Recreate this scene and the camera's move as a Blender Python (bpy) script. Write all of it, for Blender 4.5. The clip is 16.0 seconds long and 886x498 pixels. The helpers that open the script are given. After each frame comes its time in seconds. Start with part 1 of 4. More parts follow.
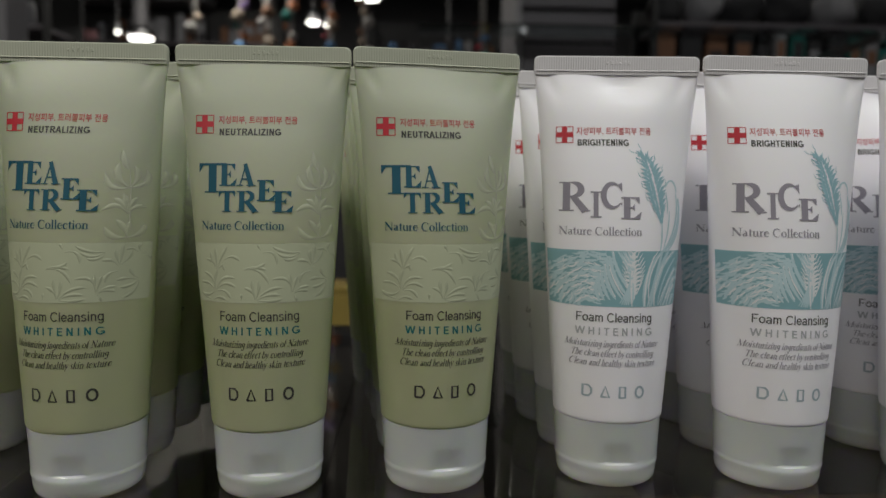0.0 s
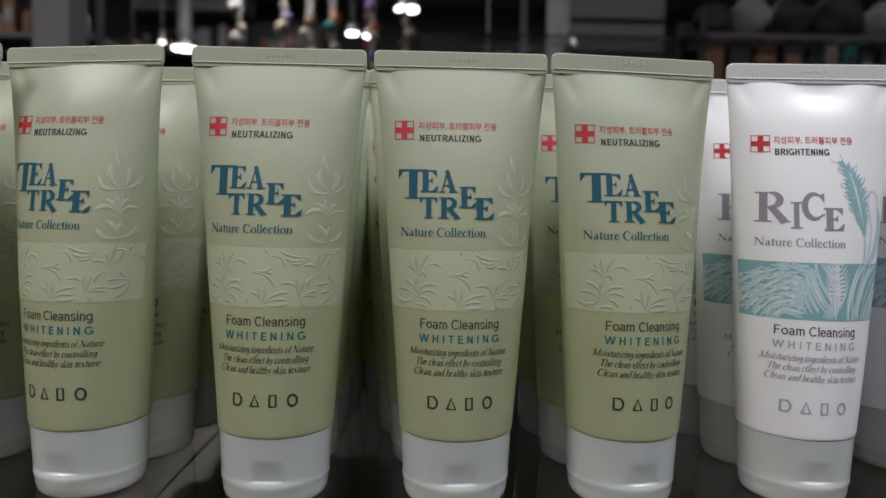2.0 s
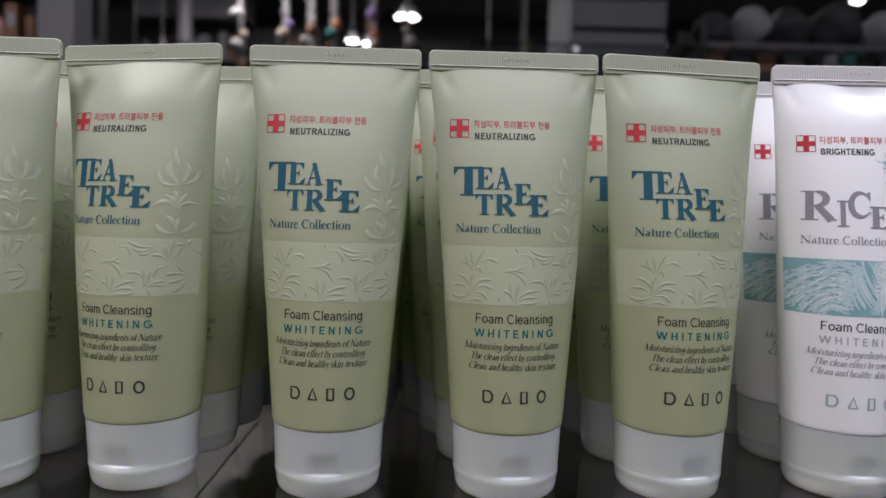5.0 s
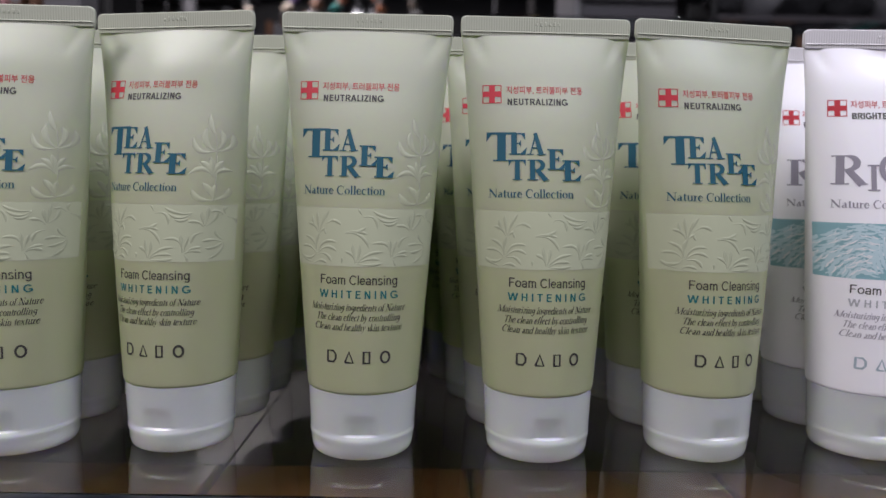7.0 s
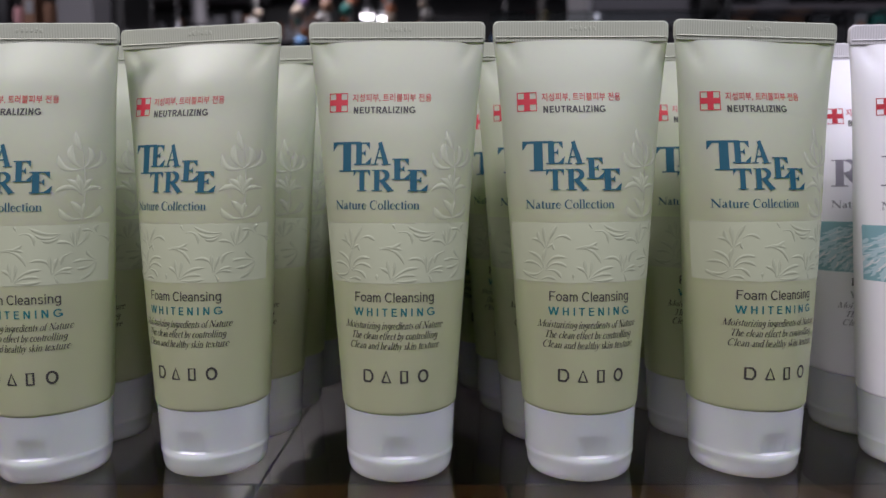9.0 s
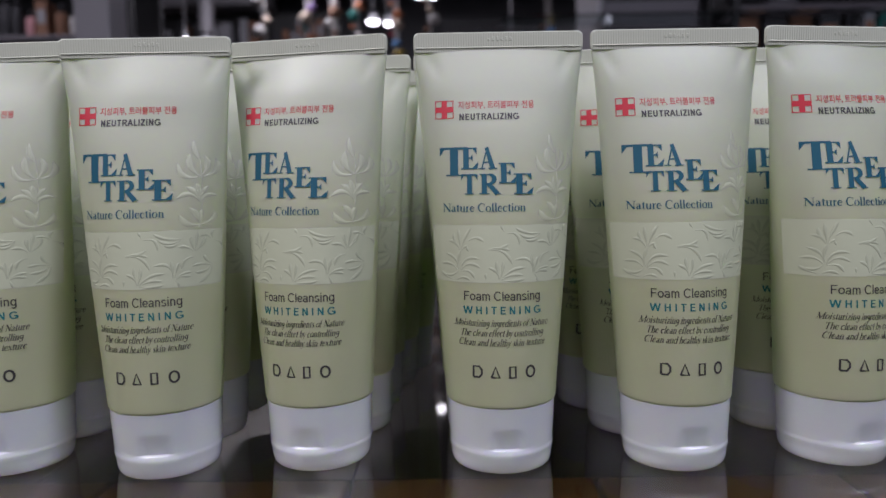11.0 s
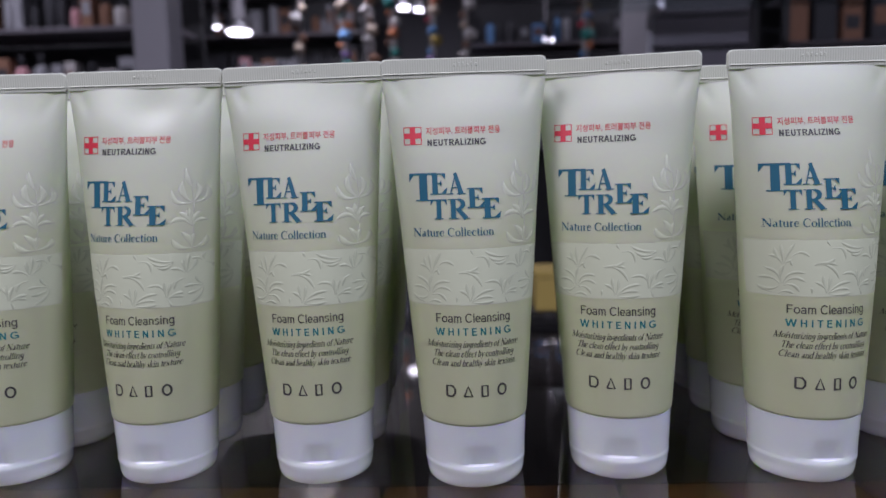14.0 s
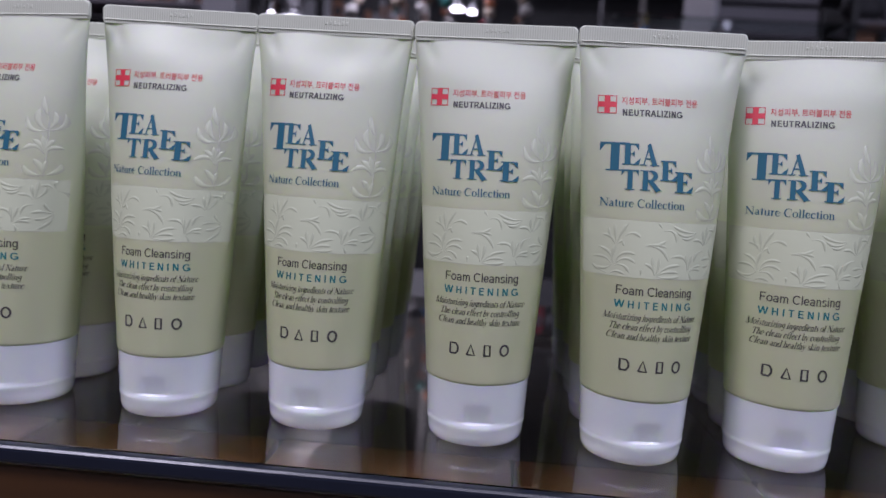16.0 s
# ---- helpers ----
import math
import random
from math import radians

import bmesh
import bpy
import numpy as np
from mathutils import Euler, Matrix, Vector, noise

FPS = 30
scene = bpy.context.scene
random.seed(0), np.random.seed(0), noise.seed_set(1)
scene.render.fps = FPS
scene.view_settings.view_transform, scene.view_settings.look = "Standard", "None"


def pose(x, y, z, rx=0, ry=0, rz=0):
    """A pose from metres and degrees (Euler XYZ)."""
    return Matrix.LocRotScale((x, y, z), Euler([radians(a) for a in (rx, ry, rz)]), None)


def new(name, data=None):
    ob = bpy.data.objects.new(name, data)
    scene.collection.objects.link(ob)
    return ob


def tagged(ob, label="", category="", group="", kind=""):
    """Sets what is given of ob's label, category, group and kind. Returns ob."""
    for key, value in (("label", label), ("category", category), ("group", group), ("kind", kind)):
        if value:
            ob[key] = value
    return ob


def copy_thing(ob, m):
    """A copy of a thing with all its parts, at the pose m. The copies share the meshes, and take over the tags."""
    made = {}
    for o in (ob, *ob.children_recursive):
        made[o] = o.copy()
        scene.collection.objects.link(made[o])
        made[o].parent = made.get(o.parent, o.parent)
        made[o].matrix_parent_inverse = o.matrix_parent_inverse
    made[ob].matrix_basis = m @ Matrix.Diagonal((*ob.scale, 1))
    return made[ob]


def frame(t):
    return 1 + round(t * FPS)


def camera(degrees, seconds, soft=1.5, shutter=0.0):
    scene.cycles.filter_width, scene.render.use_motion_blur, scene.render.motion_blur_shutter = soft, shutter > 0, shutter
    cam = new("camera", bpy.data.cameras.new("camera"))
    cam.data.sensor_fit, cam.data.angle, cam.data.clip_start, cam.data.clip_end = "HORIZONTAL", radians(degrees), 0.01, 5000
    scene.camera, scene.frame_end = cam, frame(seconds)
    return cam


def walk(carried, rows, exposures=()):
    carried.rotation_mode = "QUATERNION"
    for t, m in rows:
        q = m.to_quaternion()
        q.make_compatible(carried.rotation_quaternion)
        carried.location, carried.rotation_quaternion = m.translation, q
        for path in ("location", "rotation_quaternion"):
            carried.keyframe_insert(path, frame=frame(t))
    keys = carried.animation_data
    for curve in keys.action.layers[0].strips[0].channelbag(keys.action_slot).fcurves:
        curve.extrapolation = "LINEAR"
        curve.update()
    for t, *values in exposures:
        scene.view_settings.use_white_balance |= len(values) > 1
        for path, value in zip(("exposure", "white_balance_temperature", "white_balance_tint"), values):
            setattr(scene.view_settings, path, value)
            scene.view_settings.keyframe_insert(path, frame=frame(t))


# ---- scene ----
# the walk: METRES long, EYE above the glass shelf (z = 0)
cam = camera(64.0, 16.0, soft=1.5)
cam.data.dof.use_dof = True
cam.data.dof.focus_distance = 0.27
cam.data.dof.aperture_fstop = 9.0
METRES, EYE, TILT, LEAN, TURN = 0.4, 0.1193, -4.434, -0.489, -2.575
ROWS = [
    (0.0, 0.0, 0.0, 0.0, 0.0, 0.0, -0.0),
    (0.5, -0.0665, -0.0122, 0.003, 0.82, 0.31, -0.57),
    (1.0, -0.1049, -0.0201, 0.0039, 1.47, 0.43, -0.7),
    (1.5, -0.1347, -0.0129, 0.0001, 1.97, 0.61, -0.77),
    (2.0, -0.1676, 0.0058, -0.0032, 2.08, 0.83, -0.79),
    (2.5, -0.1881, 0.0115, -0.008, 1.95, 1.05, -0.99),
    (3.0, -0.1958, 0.0024, 0.0099, 1.75, 1.18, -1.1),
    (3.5, -0.1972, 0.0033, 0.0154, 1.67, 1.37, -1.01),
    (4.0, -0.206, -0.0001, 0.009, 1.66, 1.65, -0.94),
    (6.5, -0.245, -0.0119, -0.0399, 1.86, 0.23, -1.13),
    (7.0, -0.2518, -0.0146, -0.0282, 2.13, -0.35, -0.78),
    (7.5, -0.2609, -0.0133, -0.0297, 2.6, -0.51, -0.17),
    (8.0, -0.2686, 0.0019, -0.0413, 2.99, -0.73, 0.05),
    (8.5, -0.2682, 0.0082, -0.0127, 3.16, -0.66, 0.29),
    (11.0, -0.3733, -0.0286, -0.0133, 3.45, -0.26, 1.22),
    (11.5, -0.4102, -0.0373, -0.0089, 3.58, -0.3, 1.38),
    (12.0, -0.4703, -0.0531, 0.017, 3.64, -0.31, 1.63),
    (12.5, -0.513, -0.045, 0.0106, 3.75, -0.42, 1.83),
    (13.0, -0.5794, -0.0528, 0.0062, 3.94, -0.78, 1.91),
    (13.5, -0.6459, -0.0591, 0.0204, 4.33, -1.27, 1.8),
    (14.0, -0.6797, -0.0663, 0.0254, 4.65, -1.47, 1.62),
    (14.5, -0.7097, -0.0785, 0.0002, 5.65, -1.17, -0.44),
    (15.0, -0.7475, -0.0706, -0.0115, 6.34, -0.96, -2.05),
    (15.5, -0.7789, -0.0598, -0.0054, 6.6, -0.96, -1.31),
    (16.0, -0.8417, -0.076, -0.0194, 6.5, -1.16, -3.73),
]
EXPOSURES = [(0.0, -1.16, 6750, 7), (1.5, -0.86, 6500, 10), (3.5, -0.78, 6280, 15), (6.5, -0.52, 6140, 20), (8.5, -0.49, 6080, 22), (11.0, -0.46, 5880, 25), (12.5, -0.37, 5730, 27), (14.5, -0.28, 5610, 30), (16.0, -0.25, 5580, 32)]
walk(cam, [(t, pose(0, 0, EYE, TILT, LEAN, TURN) @ pose(METRES * x, METRES * y, METRES * z, 90 + pitch, roll, yaw)) for t, x, y, z, yaw, pitch, roll in ROWS], EXPOSURES)

# ---- world and light ----
world = bpy.data.worlds.new("world")
scene.world = world
world.use_nodes = True
world.node_tree.nodes["Background"].inputs[0].default_value = (0.02, 0.022, 0.026, 1)
world.node_tree.nodes["Background"].inputs[1].default_value = 0.3


def ceiling_or_fill_lamp(x, y, z, sx, sy, watts, colour=(1.0, 0.97, 0.92)):
    data = bpy.data.lights.new("ceiling_panel_light", "AREA")
    data.shape, data.size, data.size_y, data.energy, data.color = "RECTANGLE", sx, sy, watts, colour
    ob = new("ceiling_panel_light", data)
    ob.matrix_world = pose(x, y, z)
    return ob


# ceiling lights out of view, placed by how the tubes are lit
ceiling_or_fill_lamp(-0.20, -0.62, 1.72, 1.6, 0.45, 15)
ceiling_or_fill_lamp(-1.45, -0.50, 1.72, 0.9, 0.45, 45)
ceiling_or_fill_lamp(0.95, -0.30, 1.72, 0.8, 0.45, 34, (0.90, 0.95, 1.0))
ceiling_or_fill_lamp(0.10, -1.35, 1.72, 2.0, 0.35, 18)
# unseen fill lights, added to brighten the shop behind
ceiling_or_fill_lamp(-2.60, 2.20, 1.72, 0.25, 0.25, 24)
ceiling_or_fill_lamp(1.60, 1.90, 1.72, 0.25, 0.25, 6)
ceiling_or_fill_lamp(-1.20, 3.90, 1.72, 0.25, 0.25, 34)
ceiling_or_fill_lamp(1.20, 4.20, 1.72, 0.25, 0.25, 13)


# ---- materials ----
def material(name, colour, rough=0.5, metal=0.0, vary=0.08, scale=30.0, bump=0.0, bump_scale=200.0, emit=0.0, sheen_rough=0.06, subsurface=0.0):
    m = bpy.data.materials.new(name)
    m.use_nodes = True
    nt = m.node_tree
    bsdf = nt.nodes["Principled BSDF"]
    bsdf.inputs["Metallic"].default_value = metal
    coord = nt.nodes.new("ShaderNodeTexCoord")
    info = nt.nodes.new("ShaderNodeObjectInfo")
    shift = nt.nodes.new("ShaderNodeVectorMath")
    shift.operation = "ADD"
    nt.links.new(coord.outputs["Object"], shift.inputs[0])
    nt.links.new(info.outputs["Random"], shift.inputs[1])
    big = nt.nodes.new("ShaderNodeTexNoise")
    big.inputs["Scale"].default_value, big.inputs["Detail"].default_value = scale, 6.0
    nt.links.new(shift.outputs[0], big.inputs["Vector"])
    ramp = nt.nodes.new("ShaderNodeMixRGB")
    ramp.inputs[1].default_value = (*[c * (1 - vary) for c in colour], 1)
    ramp.inputs[2].default_value = (*[min(1.0, c * (1 + vary)) for c in colour], 1)
    nt.links.new(big.outputs[0], ramp.inputs[0])
    nt.links.new(ramp.outputs[0], bsdf.inputs["Base Color"])
    fine = nt.nodes.new("ShaderNodeTexNoise")
    fine.inputs["Scale"].default_value, fine.inputs["Detail"].default_value = bump_scale, 4.0
    nt.links.new(shift.outputs[0], fine.inputs["Vector"])
    rmap = nt.nodes.new("ShaderNodeMapRange")
    rmap.inputs["To Min"].default_value, rmap.inputs["To Max"].default_value = max(0.0, rough - sheen_rough), min(1.0, rough + sheen_rough)
    nt.links.new(fine.outputs[0], rmap.inputs["Value"])
    nt.links.new(rmap.outputs[0], bsdf.inputs["Roughness"])
    if bump:
        b = nt.nodes.new("ShaderNodeBump")
        b.inputs["Strength"].default_value, b.inputs["Distance"].default_value = bump, 0.0006
        nt.links.new(fine.outputs[0], b.inputs["Height"])
        nt.links.new(b.outputs[0], bsdf.inputs["Normal"])
    if emit:
        bsdf.inputs["Emission Color"].default_value = (*colour, 1)
        bsdf.inputs["Emission Strength"].default_value = emit
    if subsurface:
        bsdf.inputs["Subsurface Weight"].default_value = subsurface
        bsdf.inputs["Subsurface Radius"].default_value = (0.75, 1.0, 0.40)
        bsdf.inputs["Subsurface Scale"].default_value = 0.005
    return m


def crimp_material(name, colour):
    """Plastic with the fine upright ribs that the sealing jaws press in."""
    m = material(name, colour, 0.42, vary=0.03)
    nt = m.node_tree
    bsdf = nt.nodes["Principled BSDF"]
    coord = nt.nodes.new("ShaderNodeTexCoord")
    wave = nt.nodes.new("ShaderNodeTexWave")
    wave.bands_direction = "X"
    wave.inputs["Scale"].default_value, wave.inputs["Distortion"].default_value = 310.0, 0.3
    nt.links.new(coord.outputs["Object"], wave.inputs["Vector"])
    b = nt.nodes.new("ShaderNodeBump")
    b.inputs["Strength"].default_value, b.inputs["Distance"].default_value = 0.35, 0.0002
    nt.links.new(wave.outputs[0], b.inputs["Height"])
    nt.links.new(b.outputs[0], bsdf.inputs["Normal"])
    return m


def wood_material(name, dark, light, scale):
    m = material(name, light, 0.35, vary=0.1)
    nt = m.node_tree
    bsdf = nt.nodes["Principled BSDF"]
    coord = nt.nodes.new("ShaderNodeTexCoord")
    stretch = nt.nodes.new("ShaderNodeMapping")
    stretch.inputs["Scale"].default_value = (scale * 0.12, scale, scale)
    grain = nt.nodes.new("ShaderNodeTexNoise")
    grain.inputs["Scale"].default_value, grain.inputs["Detail"].default_value, grain.inputs["Distortion"].default_value = 6.0, 8.0, 1.2
    mix = nt.nodes.new("ShaderNodeMixRGB")
    mix.inputs[1].default_value, mix.inputs[2].default_value = (*dark, 1), (*light, 1)
    nt.links.new(coord.outputs["Object"], stretch.inputs[0])
    nt.links.new(stretch.outputs[0], grain.inputs["Vector"])
    nt.links.new(grain.outputs[0], mix.inputs[0])
    nt.links.new(mix.outputs[0], bsdf.inputs["Base Color"])
    return m


def glass_material(name, colour, rough=0.02):
    m = material(name, colour, rough, vary=0.0, sheen_rough=0.01)
    bsdf = m.node_tree.nodes["Principled BSDF"]
    bsdf.inputs["Transmission Weight"].default_value = 1.0
    bsdf.inputs["IOR"].default_value = 1.5
    return m


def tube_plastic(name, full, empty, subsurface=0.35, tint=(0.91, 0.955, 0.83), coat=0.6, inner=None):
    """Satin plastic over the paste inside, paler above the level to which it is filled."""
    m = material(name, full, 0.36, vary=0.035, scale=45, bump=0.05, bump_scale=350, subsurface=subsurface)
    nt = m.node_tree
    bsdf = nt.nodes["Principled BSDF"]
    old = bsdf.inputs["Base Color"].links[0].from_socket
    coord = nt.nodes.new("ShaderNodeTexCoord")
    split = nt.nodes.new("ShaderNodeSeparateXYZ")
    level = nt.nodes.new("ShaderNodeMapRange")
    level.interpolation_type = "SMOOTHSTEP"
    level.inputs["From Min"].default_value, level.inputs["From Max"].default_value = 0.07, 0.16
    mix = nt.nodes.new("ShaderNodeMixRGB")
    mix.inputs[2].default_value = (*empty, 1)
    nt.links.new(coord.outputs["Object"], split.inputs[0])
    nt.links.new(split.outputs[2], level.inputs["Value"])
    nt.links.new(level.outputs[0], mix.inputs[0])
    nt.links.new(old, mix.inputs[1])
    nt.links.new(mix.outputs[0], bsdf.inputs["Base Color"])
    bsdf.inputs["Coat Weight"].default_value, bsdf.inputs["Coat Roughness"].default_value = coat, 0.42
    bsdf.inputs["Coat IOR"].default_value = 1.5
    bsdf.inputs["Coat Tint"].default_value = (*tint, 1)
    if inner:
        # the thin wall lets some light in and out, tinted by the paste
        thin = nt.nodes.new("ShaderNodeBsdfTranslucent")
        thin.inputs["Color"].default_value = (*inner, 1)
        both = nt.nodes.new("ShaderNodeMixShader")
        both.inputs[0].default_value = 0.2
        nt.links.new(bsdf.outputs[0], both.inputs[1])
        nt.links.new(thin.outputs[0], both.inputs[2])
        nt.links.new(both.outputs[0], nt.nodes["Material Output"].inputs["Surface"])
    return m


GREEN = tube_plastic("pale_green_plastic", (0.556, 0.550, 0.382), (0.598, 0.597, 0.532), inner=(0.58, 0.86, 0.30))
# copy of the body plastic, with the thin wall's loss of light in its colour
RELIEF = tube_plastic("darkened_green_relief", (0.485, 0.500, 0.345), (0.520, 0.532, 0.455), 0.0)
GREEN_SEAL = crimp_material("pale_green_crimp", (0.50, 0.52, 0.42))
# leaves on the band: the band's own colour, darker by about a seventh
LEAF_TONE = material("darkened_band_tone", (0.425, 0.450, 0.315), 0.5, vary=0.04, scale=60)
CREAM = material("pearl_band_print", (0.492, 0.522, 0.366), 0.40, vary=0.03, scale=60)
WHITE = tube_plastic("white_plastic_tube", (0.93, 0.915, 0.96), (0.93, 0.915, 0.96), 0.06, (1.0, 1.0, 1.0), 0.3)
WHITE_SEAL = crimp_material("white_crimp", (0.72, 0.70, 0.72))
CAP = material("white_cap_plastic", (0.58, 0.61, 0.61), 0.17, vary=0.015, scale=20, sheen_rough=0.04, subsurface=0.7)
RED = material("red_ink", (0.52, 0.03, 0.045), 0.45, vary=0.05)
BLACK = material("dark_ink", (0.05, 0.05, 0.045), 0.45, vary=0.05)
BLUE = material("petrol_blue_ink", (0.000, 0.082, 0.128), 0.6, vary=0.05)
TEAL_INK = material("teal_ink", (0.015, 0.17, 0.18), 0.4, vary=0.05)
GREY_INK = material("mauve_grey_ink", (0.30, 0.28, 0.33), 0.35, vary=0.08)
SILVER = material("silver_ink", (0.46, 0.47, 0.50), 0.35, vary=0.06)
BLUE_GREY = material("blue_grey_ink", (0.38, 0.46, 0.52), 0.35, vary=0.06)
EAR_AQUA = material("ear_print", (0.31, 0.50, 0.57), 0.42, vary=0.10, scale=300)
PALE_AQUA = material("pale_aqua_print", (0.52, 0.68, 0.73), 0.42, vary=0.06, scale=80)
AQUA = material("aqua_print", (0.25, 0.455, 0.51), 0.42, vary=0.06, scale=80)
PRINT_WHITE = material("white_print", (0.78, 0.80, 0.82), 0.42, vary=0.03)
GLASS = glass_material("grey_shelf_glass", (0.56, 0.54, 0.50))
TRIM = material("navy_trim", (0.006, 0.008, 0.017), 0.32, vary=0.2, bump=0.1)
WOOD = wood_material("brown_wood", (0.022, 0.009, 0.0025), (0.065, 0.027, 0.007), 14.0)
HONEY = wood_material("honey_wood", (0.085, 0.040, 0.014), (0.25, 0.120, 0.042), 14.0)
STONE = material("grey_tile", (0.019, 0.017, 0.015), 0.4, vary=0.12, scale=12)
DARK = material("black_paint", (0.02, 0.02, 0.022), 0.5, vary=0.3)
WALL = material("grey_wall", (0.10, 0.10, 0.11), 0.7, vary=0.12, scale=3)
CEIL = material("ceiling_grey", (0.22, 0.22, 0.23), 0.8, vary=0.05, scale=4)
FLOOR = material("floor_tile", (0.14, 0.135, 0.13), 0.3, vary=0.1, scale=5)
PILLAR = material("grey_pillar_laminate", (0.30, 0.29, 0.31), 0.4, vary=0.06, scale=4)
DRAWER = material("mauve_grey_laminate", (0.11, 0.10, 0.115), 0.45, vary=0.08, scale=5)
METAL = material("brushed_metal", (0.45, 0.45, 0.47), 0.35, 1.0, vary=0.08)
LAMP = material("lamp_glow", (1.0, 0.97, 0.93), 0.4, vary=0.0, emit=14.0)
CASE_GLASS = glass_material("case_glass", (0.80, 0.90, 0.90))


# ---- builders ----
def mesh_of(name, verts, faces, smooth=False):
    me = bpy.data.meshes.new(name)
    me.from_pydata([tuple(v) for v in verts], [], faces)
    me.validate()
    if smooth:
        me.polygons.foreach_set("use_smooth", [True] * len(me.polygons))
    me.update()
    return me


def part(name, me, mat, parent, label=""):
    """Links a mesh (or bmesh) as one part under a thing or a part."""
    if isinstance(me, bmesh.types.BMesh):
        b, me = me, bpy.data.meshes.new(name)
        b.to_mesh(me)
        b.free()
    if not me.materials:
        me.materials.append(mat)
    ob = new(name, me)
    ob.parent = parent
    return tagged(ob, label=label)


def thing(name, label, category, group="", kind="", at=(0, 0, 0)):
    ob = new(name)
    ob.empty_display_size = 0.02
    ob.location = at
    return tagged(ob, label, category, group, kind)


def box(x0, x1, y0, y1, z0, z1, bevel=0.0, segments=2):
    bm = bmesh.new()
    bmesh.ops.create_cube(bm, size=1, matrix=Matrix.LocRotScale(((x0 + x1) / 2, (y0 + y1) / 2, (z0 + z1) / 2), None, (x1 - x0, y1 - y0, z1 - z0)))
    if bevel:
        bmesh.ops.bevel(bm, geom=bm.edges[:], offset=bevel, segments=segments, affect="EDGES", profile=0.5)
    return bm


def lathe(profile, n=32):
    """A turned form from (radius, z) pairs, closed at both ends."""
    verts, faces = [], []
    for r, z in profile:
        verts += [(r * math.cos(2 * math.pi * i / n), r * math.sin(2 * math.pi * i / n), z) for i in range(n)]
    for k in range(len(profile) - 1):
        faces += [(k * n + i, k * n + (i + 1) % n, (k + 1) * n + (i + 1) % n, (k + 1) * n + i) for i in range(n)]
    faces.append(tuple(reversed(range(n))))
    faces.append(tuple(range((len(profile) - 1) * n, len(profile) * n)))
    return verts, faces


# ---- the tube's form ----
Z_SHOULDER, Z_SEAL, Z_TOP, CAP_TOP = 0.0270, 0.1700, 0.1772, 0.0278


def section(z):
    """Half width and half depth of the tube at height z."""
    s = min(1.0, max(0.0, (z - Z_SHOULDER) / (Z_SEAL - Z_SHOULDER)))
    return 0.0228 + 0.0104 * s + 0.0011 * s ** 10, 0.0009 + 0.0219 * (1 - s ** 2.6) + 0.0006 * math.exp(-((z - 0.154) / 0.009) ** 2)


DENTS = []


def hollow(q, z):
    """How far the wall is pressed in at the share q of the half width: a fold under each end of the seal, and the squeezes of this tube."""
    fold = 0.0011 * math.exp(-((abs(q) - 0.86 + (0.1695 - z) * 11) / 0.07) ** 2 - ((z - 0.1655) / 0.006) ** 2)
    return fold + sum(depth * math.exp(-((q - cq) / wq) ** 2 - ((z - cz) / wz) ** 2) for cq, cz, wq, wz, depth in DENTS)


def on_front(x, z, off=0.0):
    """The place on the tube's front at sideways x and height z, off proud of it."""
    a, b = section(z)
    q = max(-0.985, min(0.985, x / a))
    root = math.sqrt(1 - q * q)
    nx, ny = q / a, root / b
    ln = math.hypot(nx, ny)
    return (q * a + off * nx / ln, -b * root + min(hollow(q, z), 0.7 * b) * root - off * ny / ln, z)


def tube_body():
    n, verts, faces = 96, [], []
    rows = [(0.0272, 0.950), (0.0272, 0.975), (0.0275, 0.990), (0.0281, 0.998)]
    zs = [0.0290 + (Z_SEAL - 0.0290) * (i / 60) ** 0.9 for i in range(61)]
    rows += [(z, 1.0) for z in zs]
    for z, k in rows:
        a, b = section(z)
        for i in range(n):
            c, s = math.cos(2 * math.pi * i / n), math.sin(2 * math.pi * i / n)
            y = k * b * s
            verts.append((k * a * c, y - min(hollow(c, z), 0.7 * b) * s, z))
    for r in range(len(rows) - 1):
        faces += [(r * n + i, r * n + (i + 1) % n, (r + 1) * n + (i + 1) % n, (r + 1) * n + i) for i in range(n)]
    faces.append(tuple(reversed(range(n))))
    return mesh_of("body", verts, faces, True)


